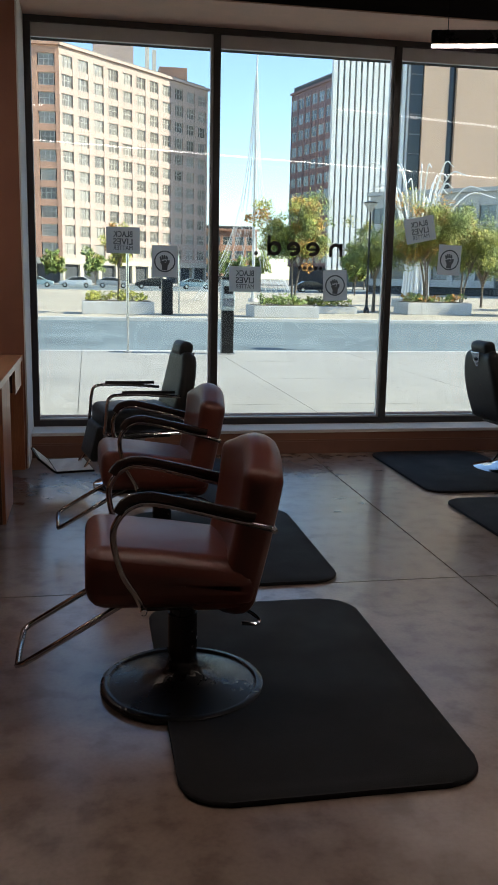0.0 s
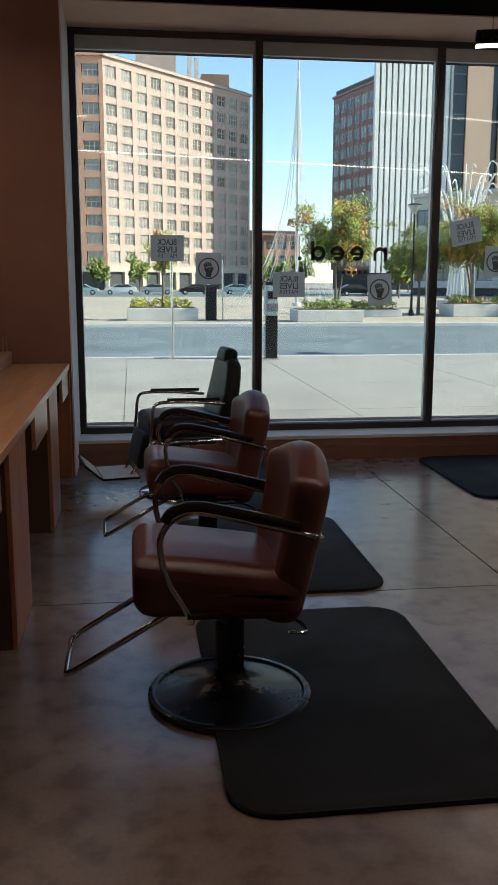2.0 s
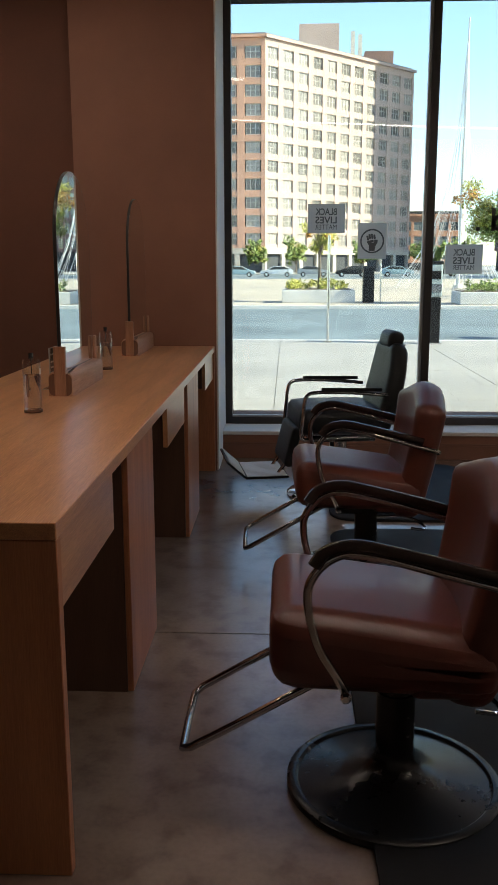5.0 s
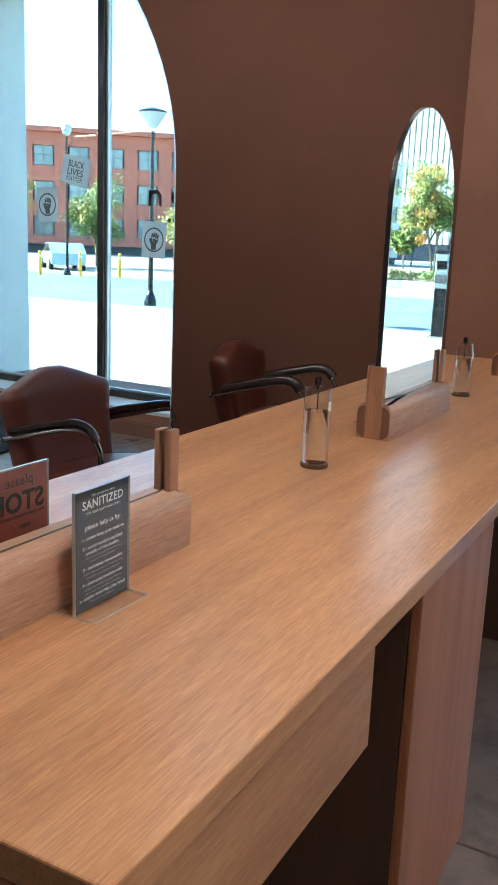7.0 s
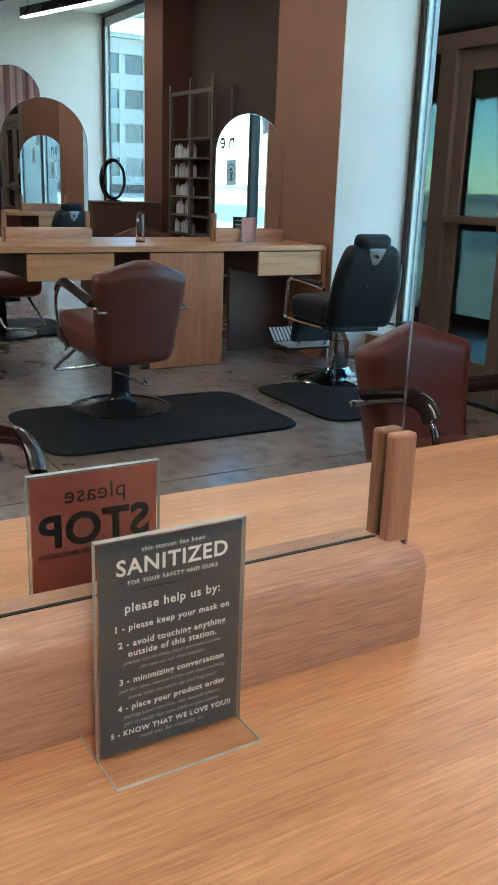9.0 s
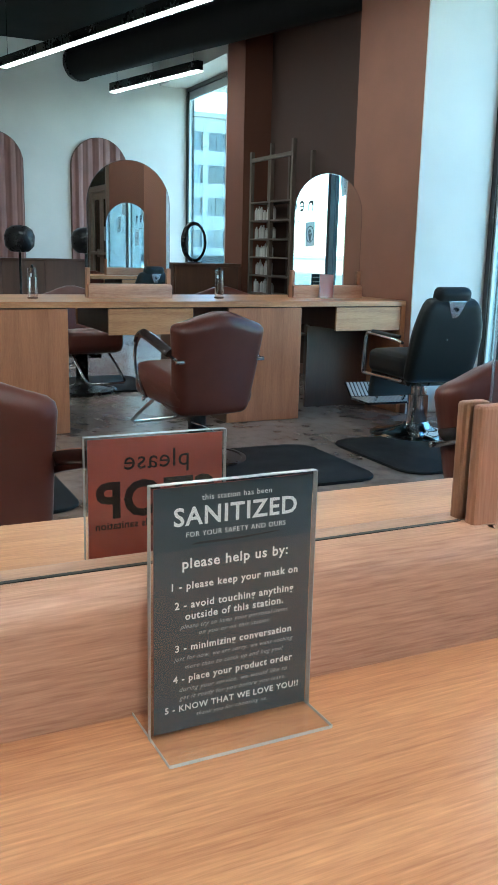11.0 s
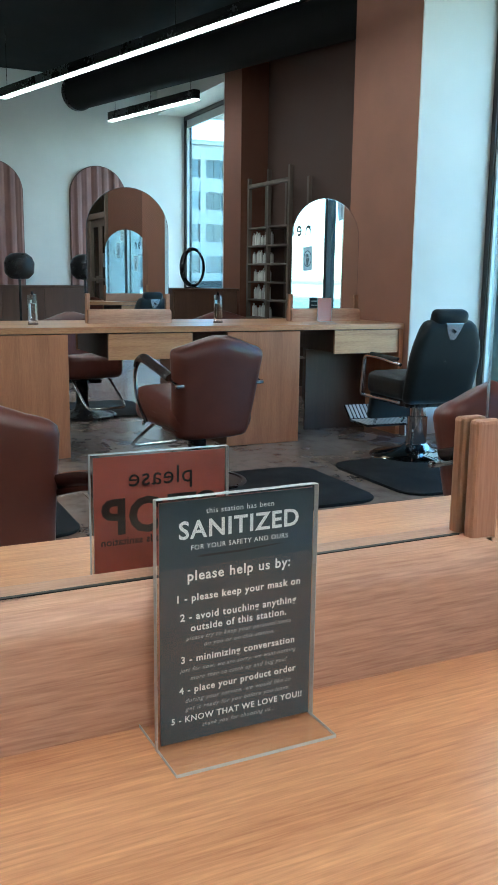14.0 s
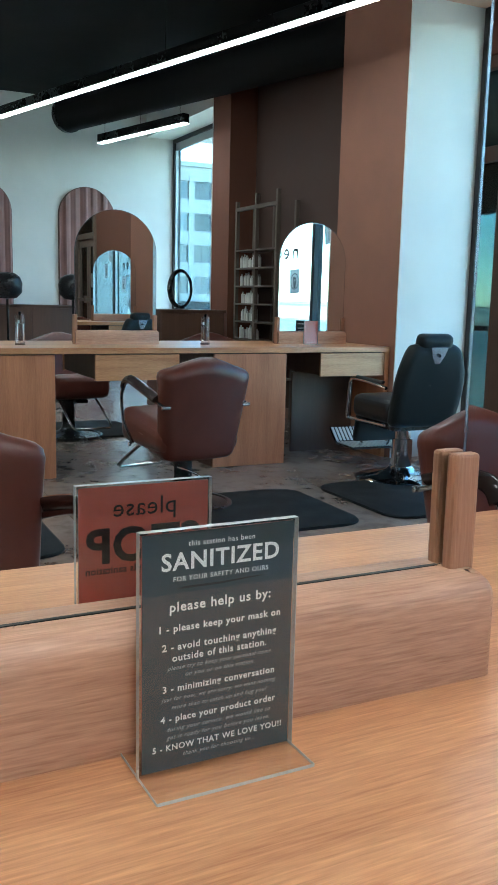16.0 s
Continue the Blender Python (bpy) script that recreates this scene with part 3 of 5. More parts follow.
def station_mirror(cx, cy, group, w=0.318, turn=0.0, lean=0.0):
    """Free-standing arched double mirror in a slotted oak block."""
    b = w + 0.0095
    s = thing("station_mirror", "arched frameless double-sided mirror standing in an oak block on the counter", "mirror", pose(cx, cy, 0.92, 0, lean, turn), group)
    bm = box(-0.055, 0.055, -b, b, 0, 0.106)
    bmesh.ops.bevel(bm, geom=[e for e in bm.edges if abs(e.verts[0].co.z - e.verts[1].co.z) > 0.05], offset=0.008, segments=2, profile=0.5, affect="EDGES")
    bmesh.ops.bevel(bm, geom=[e for e in bm.edges if min(v.co.z for v in e.verts) > 0.1], offset=0.024, segments=5, profile=0.5, affect="EDGES")
    part("base_block", bm, OAK_PALE, s, "oak block with rounded edges", True)
    part("slot", box(-0.0105, 0.0105, -w + 0.03, w - 0.03, 0.1055, 0.1068), EDGE, s)
    part("post", box(-0.026, 0.026, -b - 0.005, -b + 0.021, 0.0005, 0.222, 0.003, 2), OAK_PALE_Z, s)
    # thin plate on the shadowed end; its colour holds end grain and shade
    for e in (-b - 0.0012,):
        part("end_grain", prism(rounded(-0.052, 0.052, 0.002, 0.102, 0.026, 5), 0.0015, "y", e), OAKEND_SHADE, s, "dark end grain of the block with its shadow painted in")
    for sy in (1,):
        for sx in (-1, 1):
            part("post", box(sx * 0.0118, sx * 0.027, sy * (w - 0.028), sy * (w + 0.003), 0.08, 0.222, 0.004, 2), OAK_PALE_Z, s)
    part("mirror_core", prism(arch(-w, w, 0.1, 1.0), 0.015, "x", -0.0075), EDGE, s, "dark mirror edge")
    for sx in (1, -1):
        part("mirror_glass", prism(arch(-w + 0.0015, w - 0.0015, 0.1069, 0.9985), 0.0005, "x", 0.0076 if sx > 0 else -0.0081), MIRROR, s)
    for x in (0.0078, -0.0083):
        bm = bmesh.new()
        out, inn = (arch(-w + k, w - k, 0.11, 1.0 - k) for k in (0.001, 0.0042))
        a = [[bm.verts.new((x + dx, u, v)) for u, v in ring] for ring in (out, inn) for dx in (0.0, 0.0004)]
        for p, q in ((a[0], a[2]), (a[1], a[3]), (a[0], a[1]), (a[2], a[3])):
            for i in range(1, len(p) - 1):
                bm.faces.new((p[i], p[i + 1], q[i + 1], q[i]))
            bm.faces.new((p[-1], p[0], q[0], q[-1]))
        part("bevel_strip", bm, STEEL, s, "thin bright polished glass edge")
    return s


for y in (3.005, 4.78, 6.525):
    station_mirror(MX, y, "mirrors on the counter", 0.318, -0.7 if y < 4 else 0.0, 0.05 if y < 4 else 0.0)
for y in (3.0, 4.755, 6.46):
    station_mirror(CX2, y, "mirrors on the far counter")


def spray_bottle(x, y):
    b = thing("bottle", "clear bottle half full of liquid with a black stopper", "bottle", pose(x, y, 0.9205), "bottles")
    part("glass_body", lathe([(0.0, 0.003), (0.033, 0.003), (0.035, 0.006), (0.035, 0.205), (0.033, 0.212), (0.012, 0.216)], 28), BOTTLE, b, smooth=True)
    part("liquid", lathe([(0.0, 0.0125), (0.0307, 0.0125), (0.0307, 0.15), (0.0, 0.15)], 28), LIQUID, b, smooth=True)
    part("foot_ring", lathe([(0.0355, 0.0), (0.037, 0.002), (0.037, 0.009), (0.0355, 0.011)], 28), DARKWOOD, b)
    part("stopper", lathe([(0.0, 0.213), (0.010, 0.2165), (0.010, 0.219), (0.0085, 0.2195), (0.0095, 0.236), (0.0, 0.2375)], 18), BLACKMETAL, b, smooth=True)
    part("dip_tube", lathe([(0.002, 0.152), (0.002, 0.212)], 8), BLACKMETAL, b)
    part("label_mark", box(0.0345, 0.0358, -0.008, 0.008, 0.152, 0.176, 0.001), INKWHITE, b, "small pale mark on the bottle")


for p in ((-0.862, 4.03), (-0.865, 5.48), (4.85, 4.01), (4.85, 5.45)):
    spray_bottle(*p)

# ---- counter sign in a clear holder ----
def counter_sign(x, y, full):
    s = thing("sign_holder", "clear acrylic holder with slate grey notice and red back", "sign", pose(x, y, 0.9202), "station signs")
    w, z0, z1 = 0.0645, 0.012, 0.193
    for a, b in ((0.0016, 0.0030), (-0.0030, -0.0016)):
        part("sleeve", box(a, b, -w - 0.0025, w + 0.0025, 0.0, z1 + 0.0025), ACRYLIC, s).visible_shadow = False
    for sy in (-1, 1):
        part("sleeve_edge", box(-0.003, 0.003, sy * (w + 0.0029), sy * (w + 0.0026), 0.0, z1 + 0.0025), CUTEDGE, s, "bright polished acrylic edge")
    part("sleeve_edge", box(-0.003, 0.003, -w - 0.0025, w + 0.0025, z1 + 0.0026, z1 + 0.0029), CUTEDGE, s, "bright polished acrylic edge")
    foot = part("foot", box(-0.04, 0.04, -w - 0.002, w + 0.002, 0.0005, 0.0025), ACRYLIC, s)
    foot.visible_shadow = False
    for b in ((0.0400, 0.0407, -w - 0.002, w + 0.002), (-0.0407, -0.0400, -w - 0.002, w + 0.002), (-0.04, 0.04, w + 0.002, w + 0.0026), (-0.04, 0.04, -w - 0.0026, -w - 0.002)):
        part("foot_edge", box(*b, 0.0004, 0.0028), CUTEDGE, foot, "bright polished edge")
    part("card", box(0.0001, 0.0012, -w + 0.0005, w - 0.0005, z0 - 0.008, z1), SLATE, s, "slate grey notice card")
    part("card", box(-0.0012, -0.0001, -w + 0.0005, w - 0.0005, z0 - 0.008, z1), REDCARD, s, "brick red stop card")
    if full:
        front = Matrix(((0, 0, 1, 0.00135), (1, 0, 0, 0), (0, 1, 0, 0), (0, 0, 0, 1)))
        lines = [("this station has been", 0.0565, 0.1750, 0, 0), ("SANITIZED", 0.100, 0.1575, 0, 0.00022), ("FOR YOUR SAFETY AND OURS", 0.081, 0.1490, 0, 0),
                 ("please help us by:", 0.0865, 0.1270, 0, 0.0002), ("1 - please keep your mask on", 0.104, 0.1120, 0, 0.0002),
                 ("2 - avoid touching anything", 0.0985, 0.0980, 0, 0.0002), ("outside of this station.", 0.0815, 0.0890, 0, 0.0002),
                 ("please try to keep your personal items", 0.090, 0.0822, 0.35, 0), ("on you or on this station.", 0.060, 0.0757, 0.35, 0),
                 ("3 - minimizing conversation", 0.097, 0.0645, 0, 0.0002), ("just for now, we are sorry. we want nothing", 0.100, 0.0572, 0.35, 0), ("more than to catch up and hug you!", 0.083, 0.0500, 0.35, 0),
                 ("4 - place your product order", 0.1005, 0.0400, 0, 0.0002), ("during your service. we would like to", 0.091, 0.0322, 0.35, 0), ("get it ready for you before you leave.", 0.090, 0.0255, 0.35, 0),
                 ("5 - KNOW THAT WE LOVE YOU!!", 0.113, 0.0165, 0, 0.0002), ("thank you for choosing us...", 0.0625, 0.0100, 0.35, 0)]
        dim = mat("dim grey print", (0.36, 0.37, 0.38), 0.6, vary=0.0, bump=0.0)
        for body, width, z, shear, weight in lines:
            me = lettering(body, 0.0075, Matrix.Identity(4), "CENTER", shear, weight * 0.7, 1.1 if shear == 0 and body == "SANITIZED" else 1.12)
            wd = max(v.co.x for v in me.vertices) - min(v.co.x for v in me.vertices)
            me.transform(front @ Matrix.Translation((0.001, z + 0.003 + 0.004 * min(1.0, max(0.0, (z - 0.10) / 0.06)), 0)) @ Matrix.Diagonal((width / wd, width / wd, 1, 1)))
            me.materials.append(dim if shear else INKWHITE)
            part("print_line", me, None, s)
        bm = prism([(-0.036, 0.1492), (0.0, 0.1490), (0.036, 0.1512), (0.036, 0.1519), (0.0, 0.1507), (-0.03, 0.1510)], 0.0002, "x", 0.00125)
        part("brush_stroke", bm, INKBLACK, s)
        back = Matrix(((0, 0, -1, -0.00135), (-1, 0, 0, 0), (0, 1, 0, 0), (0, 0, 0, 1)))
        for body, size, z, weight in (("please", 0.022, 0.164, 0), ("STOP", 0.041, 0.121, 0.0014), ("this station needs sanitation", 0.0088, 0.110, 0.0002), ("STEPS", 0.0085, 0.090, 0.0003)):
            me = lettering(body, size * 1.12, back @ Matrix.Translation((-0.012 if body == "STEPS" else 0, z, 0)), "CENTER", 0, weight, 1.04)
            me.materials.append(INKBLACK)
            part("print_line", me, None, s)
    else:
        for z in (0.16, 0.125, 0.1, 0.075, 0.05, 0.025):
            part("print_line", box(0.0012, 0.0015, -0.05, 0.05, z, z + 0.008), INKWHITE, s)


counter_sign(-0.766, 3.0115, True)
counter_sign(4.87, 6.42, False)
counter_sign(5.03, 4.76, False)
counter_sign(-0.96, 4.72, False)


# ---- mats ----
def floor_mat(x0, x1, y0, y1):
    m = part("anti_fatigue_mat", prism(rounded(x0, x1, y0, y1, 0.145, 8), 0.018, "z", 0.0005, 0.009, 3), RUBBER, None, "", True)
    tagged(m, "black rubber floor mat with rounded corners lying on the concrete", "floor mat", "mats under the chairs")


for b in ((0.39, 1.37, 2.14, 3.74), (0.40, 1.42, 3.99, 5.43), (0.42, 1.42, 5.62, 7.10), (2.62, 3.62, 5.76, 7.26), (2.62, 3.60, 4.02, 5.56), (2.62, 3.6, 2.3, 3.8),
          (-3.1, -2.1, 2.26, 3.76), (-3.1, -2.1, 4.0, 5.45), (6.12, 7.12, 5.6, 6.8), (6.12, 7.12, 4.0, 5.4)):
    floor_mat(*b)


# ---- salon chairs ----
def soft(w, d, h, r, shape=None, cuts=7, seg=3):
    """A cushion: a finely cut rounded block, then shaped by a function of its unit place."""
    bm = bmesh.new()
    bmesh.ops.create_cube(bm, size=1, matrix=Matrix.Diagonal((w, d, h, 1)))
    bmesh.ops.bevel(bm, geom=list(bm.edges), offset=r, segments=seg, profile=0.5, affect="EDGES")
    for axis, size in ((0, w), (1, d), (2, h)):
        for k in range(1, cuts):
            n = Vector((0, 0, 0))
            n[axis] = 1
            co = Vector((0, 0, 0))
            co[axis] = -size / 2 + size * k / cuts
            bmesh.ops.bisect_plane(bm, geom=list(bm.verts) + list(bm.edges) + list(bm.faces), plane_co=co, plane_no=n)
    for v in bm.verts:
        u = Vector((v.co.x / (w / 2), v.co.y / (d / 2), v.co.z / (h / 2)))
        v.co += Vector(shape(u)) if shape else Vector((0, 0, 0))
    return bm


def moved(bm, m):
    bmesh.ops.transform(bm, matrix=m, verts=bm.verts)
    return bm


def salon_chair(at, lift=0.0):
    """Faces local -x; the origin is on the floor under the column."""
    c = thing("salon_chair", "oxblood brown leather salon chair with dark arms and round base", "chair", at, "salon chairs")
    part("base_plate", lathe([(0.0, 0.0), (0.307, 0.0), (0.312, 0.006), (0.311, 0.022), (0.303, 0.027), (0.286, 0.027), (0.278, 0.019), (0.16, 0.038), (0.085, 0.062), (0.062, 0.085), (0.058, 0.12)], 56), BLACKMETAL, c, "", True)
    part("column", lathe([(0.056, 0.06), (0.056, 0.30), (0.05, 0.302), (0.05, 0.435 + lift)], 28), BLACKMETAL, c, "", True)
    part("seat_plate", box(-0.16, 0.16, -0.13, 0.13, 0.40, 0.43, 0.004), BLACKMETAL, c)

    def seat_shape(u):
        dome = (1 - u.x * u.x) * (1 - u.y * u.y)
        return (0.0, 0.0, (0.016 * dome if u.z > 0 else 0) - 0.085 * (u.x + 1) / 2 * (1 if u.z > 0 else 0.15) + (-0.012 * (u.x + 1) / 2 if u.z < 0 else 0))

    part("seat", moved(soft(0.60, 0.545, 0.225, 0.065, seat_shape), pose(-0.06, 0, 0.572)), LEATHER, c, "", True)
    part("seat_rear", box(0.0, 0.215, -0.255, 0.255, 0.435, 0.55, 0.03, 3), LEATHER, c, "", True)

    def back_shape(u):
        crest = 0.075 * max(0.0, math.cos(u.y * 1.75)) ** 1.6 * max(0, u.z) ** 2 - 0.02 * max(0, u.z) ** 2
        return (0.03 * (u.y * u.y) * (-1) + 0.02 * (1 - u.z * u.z) * (1 if u.x < 0 else 0.4), u.y * 0.028 * (u.z), crest)

    part("backrest", moved(soft(0.15, 0.55, 0.575, 0.055, back_shape), pose(0.225, 0, 0.685, 0, 11, 0)), LEATHER, c, "", True)
    for s in (-1, 1):
        y = s * 0.295
        loop = smooth_path([(0.29, y - s * 0.02, 0.735), (0.10, y, 0.79), (-0.12, y, 0.845), (-0.205, y, 0.835), (-0.258, y, 0.775), (-0.262, y, 0.70), (-0.235, y, 0.60), (-0.19, y - s * 0.012, 0.52), (-0.165, y - s * 0.03, 0.465)])
        part("arm_tube", tube(loop, 0.0115, 10), DARKCHROME, c, "chrome arm tube", True)
        top = smooth_path([(0.21, y, 0.783), (0.10, y, 0.812), (-0.06, y, 0.85), (-0.15, y, 0.866), (-0.215, y, 0.852), (-0.245, y, 0.815)])
        pad = tube(top, 0.016, 12, None, 1.0, 1.9)
        part("arm_pad", pad, ARMPAD, c, "polished dark arm pad", True)
        part("bolt", moved(lathe([(0.0, 0.0), (0.014, 0.0), (0.014, 0.008), (0.009, 0.013), (0, 0.013)], 14), pose(-0.165, y - s * 0.012, 0.462, -90 * s)), CHROME, c)
        part("back_bolt", moved(lathe([(0.0, 0.0), (0.012, 0.0), (0.012, 0.05), (0, 0.052)], 12), pose(0.285, y - s * 0.05, 0.737, -90 * s)), CHROME, c)
    foot = smooth_path([(-0.22, -0.17, 0.455), (-0.335, -0.175, 0.39), (-0.45, -0.178, 0.323), (-0.575, -0.175, 0.250)], 4)
    far = [Vector((p.x, -p.y, p.z)) for p in reversed(foot)]
    bar = [Vector((-0.598, -0.155, 0.235)), Vector((-0.60, 0, 0.232)), Vector((-0.598, 0.155, 0.235))]
    part("footrest", tube(foot + bar + far, 0.0115, 10), DARKCHROME, c, "chrome footrest bar", True)
    lever = smooth_path([(0.03, 0.05, 0.33), (0.16, 0.06, 0.335), (0.24, 0.04, 0.325), (0.29, 0.01, 0.30), (0.285, -0.03, 0.29), (0.22, -0.04, 0.30)], 5)
    part("pump_lever", tube(lever, 0.007, 8), CHROME, c, "chrome pump lever", True)
    for o in c.children:
        if o.name.split(".")[0] not in ("base_plate", "column"):
            o.location.z += lift
    return c


salon_chair(pose(0.473, 2.95, 0, 0, 0, 0), -0.04)
chair = salon_chair(pose(0.55, 4.82, 0, 0, 0, 2), -0.08)
for x, y, turn in ((-2.18, 6.45, 186), (3.45, 4.72, 173), (3.33, 2.9, 182), (6.3, 4.72, -6), (6.37, 6.2, 8), (6.4, 3.0, 0), (-2.24, 3.04, 180), (-2.24, 4.77, 180)):
    copy_thing(chair, pose(x, y, 0, 0, 0, turn))


def barber_chair(at):
    c = thing("barber_chair", "black leather barber chair with headrest, chrome arms and ribbed footrest", "chair", at, "barber chairs")
    part("base_plate", lathe([(0.0, 0.0), (0.33, 0.0), (0.335, 0.008), (0.32, 0.022), (0.2, 0.045), (0.11, 0.07), (0.085, 0.10)], 48), CHROME, c, "chrome domed base", True)
    part("column", lathe([(0.075, 0.08), (0.075, 0.30), (0.06, 0.305), (0.06, 0.42)], 28), CHROME, c, "chrome hydraulic column", True)
    part("under_frame", box(-0.22, 0.2, -0.2, 0.2, 0.39, 0.44, 0.006), BLACKMETAL, c)
    part("seat", moved(soft(0.54, 0.54, 0.17, 0.05, lambda u: (0, 0, 0.015 * (1 - u.x * u.x) * (1 - u.y * u.y) if u.z > 0 else 0)), pose(-0.03, 0, 0.525)), BLACKLEATHER, c, "", True)
    back = part("backrest", moved(soft(0.11, 0.52, 0.60, 0.05, lambda u: (0.025 * (1 - u.z * u.z), -0.07 * u.y * max(0, u.z) ** 2 + 0.012 * u.y * (1 - u.z * u.z), 0)), pose(0.28, 0, 0.715, 0, 14, 0)), BLACKLEATHER, c, "", True)
    part("headrest", moved(soft(0.10, 0.27, 0.12, 0.04), pose(0.345, 0, 1.02, 0, 14, 0)), BLACKLEATHER, c, "black leather headrest", True)
    tri = prism([(-0.07, 0.06), (0.07, 0.06), (0.05, 0.0), (0.02, -0.06), (-0.02, -0.06), (-0.05, 0.0)], 0.012, "x", 0.0, 0.004)
    part("headrest_plate", moved(tri, pose(0.395, 0, 0.935, 0, 14, 0)), STEEL, back, "steel headrest bracket plate")
    part("plate_knob", moved(lathe([(0, 0), (0.012, 0), (0.012, 0.012), (0, 0.014)], 12), pose(0.408, 0, 0.935, 0, 104, 0)), BLACKMETAL, back)
    for k, (y, z) in enumerate(((-0.04, 0.74), (0.03, 0.73), (0.16, 0.93), (0.19, 0.93))):
        part("stud", moved(lathe([(0, 0), (0.006, 0), (0.004, 0.004), (0, 0.005)], 8), pose(0.388 if k > 1 else 0.362, y, z, 0, 104, 0)), CHROME, back)
    for s in (-1, 1):
        y = s * 0.30
        part("arm_frame", tube(smooth_path([(0.24, y, 0.70), (0.0, y, 0.722), (-0.20, y, 0.726), (-0.265, y, 0.71), (-0.285, y, 0.66), (-0.295, y, 0.56), (-0.305, y, 0.46), (-0.29, y, 0.43)]), 0.012, 10), CHROME, c, "chrome arm", True)
        part("arm_pad", tube([(0.2, y, 0.735), (-0.18, y, 0.742)], 0.010, 10, None, 1.0, 1.5), BLACKLEATHER, c, "", True)
        part("side_rail", tube([(-0.29, y, 0.43), (0.24, y, 0.44)], 0.011, 8), CHROME, c, "", True)
        part("footrest_arm", tube(smooth_path([(-0.25, s * 0.12, 0.43), (-0.33, s * 0.12, 0.36), (-0.36, s * 0.12, 0.27), (-0.42, s * 0.12, 0.176)]), 0.012, 8), CHROME, c, "", True)
    part("calf_pad", moved(soft(0.06, 0.42, 0.26, 0.025), pose(-0.335, 0, 0.36, 0, 14, 0)), BLACKLEATHER, c, "", True)
    tray = part("footrest", box(-0.64, -0.36, -0.21, 0.21, 0.165, 0.18, 0.006), BLACKMETAL, c, "ribbed steel footrest")
    # ribs in pale ALU: the window's reflection is put into their colour
    for k in range(13):
        y = -0.192 + k * 0.032
        part("rib", box(-0.63, -0.37, y - 0.012, y + 0.012, 0.18, 0.187, 0.003), ALU, tray)
    tip = part("footrest_tip", moved(box(-0.16, 0.0, -0.21, 0.21, -0.007, 0.007, 0.005), pose(-0.64, 0, 0.175, 0, 42, 0)), BLACKMETAL, c, "raised ribbed toe plate")
    # toe ribs likewise pale in place of mirroring the window
    for k in range(13):
        y = -0.192 + k * 0.032
        part("rib", moved(box(-0.15, -0.01, y - 0.012, y + 0.012, 0.007, 0.014, 0.003), pose(-0.64, 0, 0.175, 0, 42, 0)), ALU, tip)
    part("pump_lever", tube(smooth_path([(0.03, 0.05, 0.2), (0.2, 0.16, 0.2), (0.32, 0.24, 0.14), (0.36, 0.26, 0.13)]), 0.009, 8), CHROME, c, "", True)
    return c


barber = barber_chair(pose(0.49, 6.28, 0, 0, 0, 10))
copy_thing(barber, pose(3.65, 6.52, 0, 0, 0, 184))

# ---- lamps, duct, far end ----
def linear_lamp(a, b, drop, lit):
    a, b = Vector(a), Vector(b)
    d = b - a
    l = thing("linear_pendant_lamp", "long black linear pendant lamp, lit, hung on thin wires", "lamp", pose(*((a + b) / 2), 0, 0, math.degrees(math.atan2(d.y, d.x))), "linear lamps")
    h = d.length / 2
    part("housing", box(-h, h, -0.042, 0.042, 0.012, 0.11, 0.003), BLACKMETAL, l)
    part("diffuser", box(-h + 0.004, h - 0.004, -0.036, 0.036, 0.0, 0.0118, 0.003), lit, l, "glowing white diffuser")
    for x in (-h + 0.12, 0, h - 0.12):
        part("wire", tube([(x, 0, 0.11), (x, 0, drop)], 0.003, 6), BLACKMETAL, l)


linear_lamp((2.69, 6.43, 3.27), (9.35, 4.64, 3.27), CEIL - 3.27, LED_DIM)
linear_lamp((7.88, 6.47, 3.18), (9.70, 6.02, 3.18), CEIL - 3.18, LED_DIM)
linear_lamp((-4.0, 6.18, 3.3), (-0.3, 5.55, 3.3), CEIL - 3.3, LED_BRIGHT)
# this lamp runs out of view, added to brighten the near counter and floor
linear_lamp((-2.0, 3.45, 3.3), (9.5, 0.4, 3.3), CEIL - 3.3, LED_UNSEEN)
dct = thing("air_duct", "large round black air duct hung under the ceiling", "duct")
dp = [Vector((10.4, 5.78, 3.62)), Vector((2.1, 8.2, 3.62))]
part("pipe", tube([dp[0], dp[0].lerp(dp[1], 0.59)], 0.21, 28), BLACKCEIL, dct, "", True)
part("flange", tube([dp[0].lerp(dp[1], -0.002), dp[0].lerp(dp[1], 0.006)], 0.225, 28), BLACKMETAL, dct)
for k in (0.05, 0.3):
    q = dp[0].lerp(dp[1], k)
    part("hanger", tube([q + Vector((0, 0, 0.2)), Vector((q.x, q.y, CEIL))], 0.004, 6), BLACKMETAL, dct)


def arched_mirror(y0, y1, z0, z1):
    a = thing("arched_curtain_alcove", "arched wall niche with a dusty pink pleated curtain", "alcove", None, "arched niches")
    r = prism(arch(y0, y1, z0, z1), 0.02, "x", XR - 0.022)
    part("back_panel", r, DARKWOOD, a)
    bm = bmesh.new()
    n, c, rad = 60, (y0 + y1) / 2, (y1 - y0) / 2
    rows = []
    for i in range(n + 1):
        y = y0 + 0.012 + (y1 - y0 - 0.024) * i / n
        top = z1 - rad + math.sqrt(max(0.0004, (rad - 0.012) ** 2 - (y - c) ** 2))
        x = XR - 0.055 + 0.016 * math.sin(i * 0.62) + 0.010 * math.sin(i * 0.31 + 1) + 0.004 * math.sin(i * 1.7)
        rows.append((bm.verts.new((x, y, z0)), bm.verts.new((x, y, top))))
    for p, q in zip(rows, rows[1:]):
        bm.faces.new((p[0], q[0], q[1], p[1]))
    part("curtain", bm, CURTAIN, a, "", True)


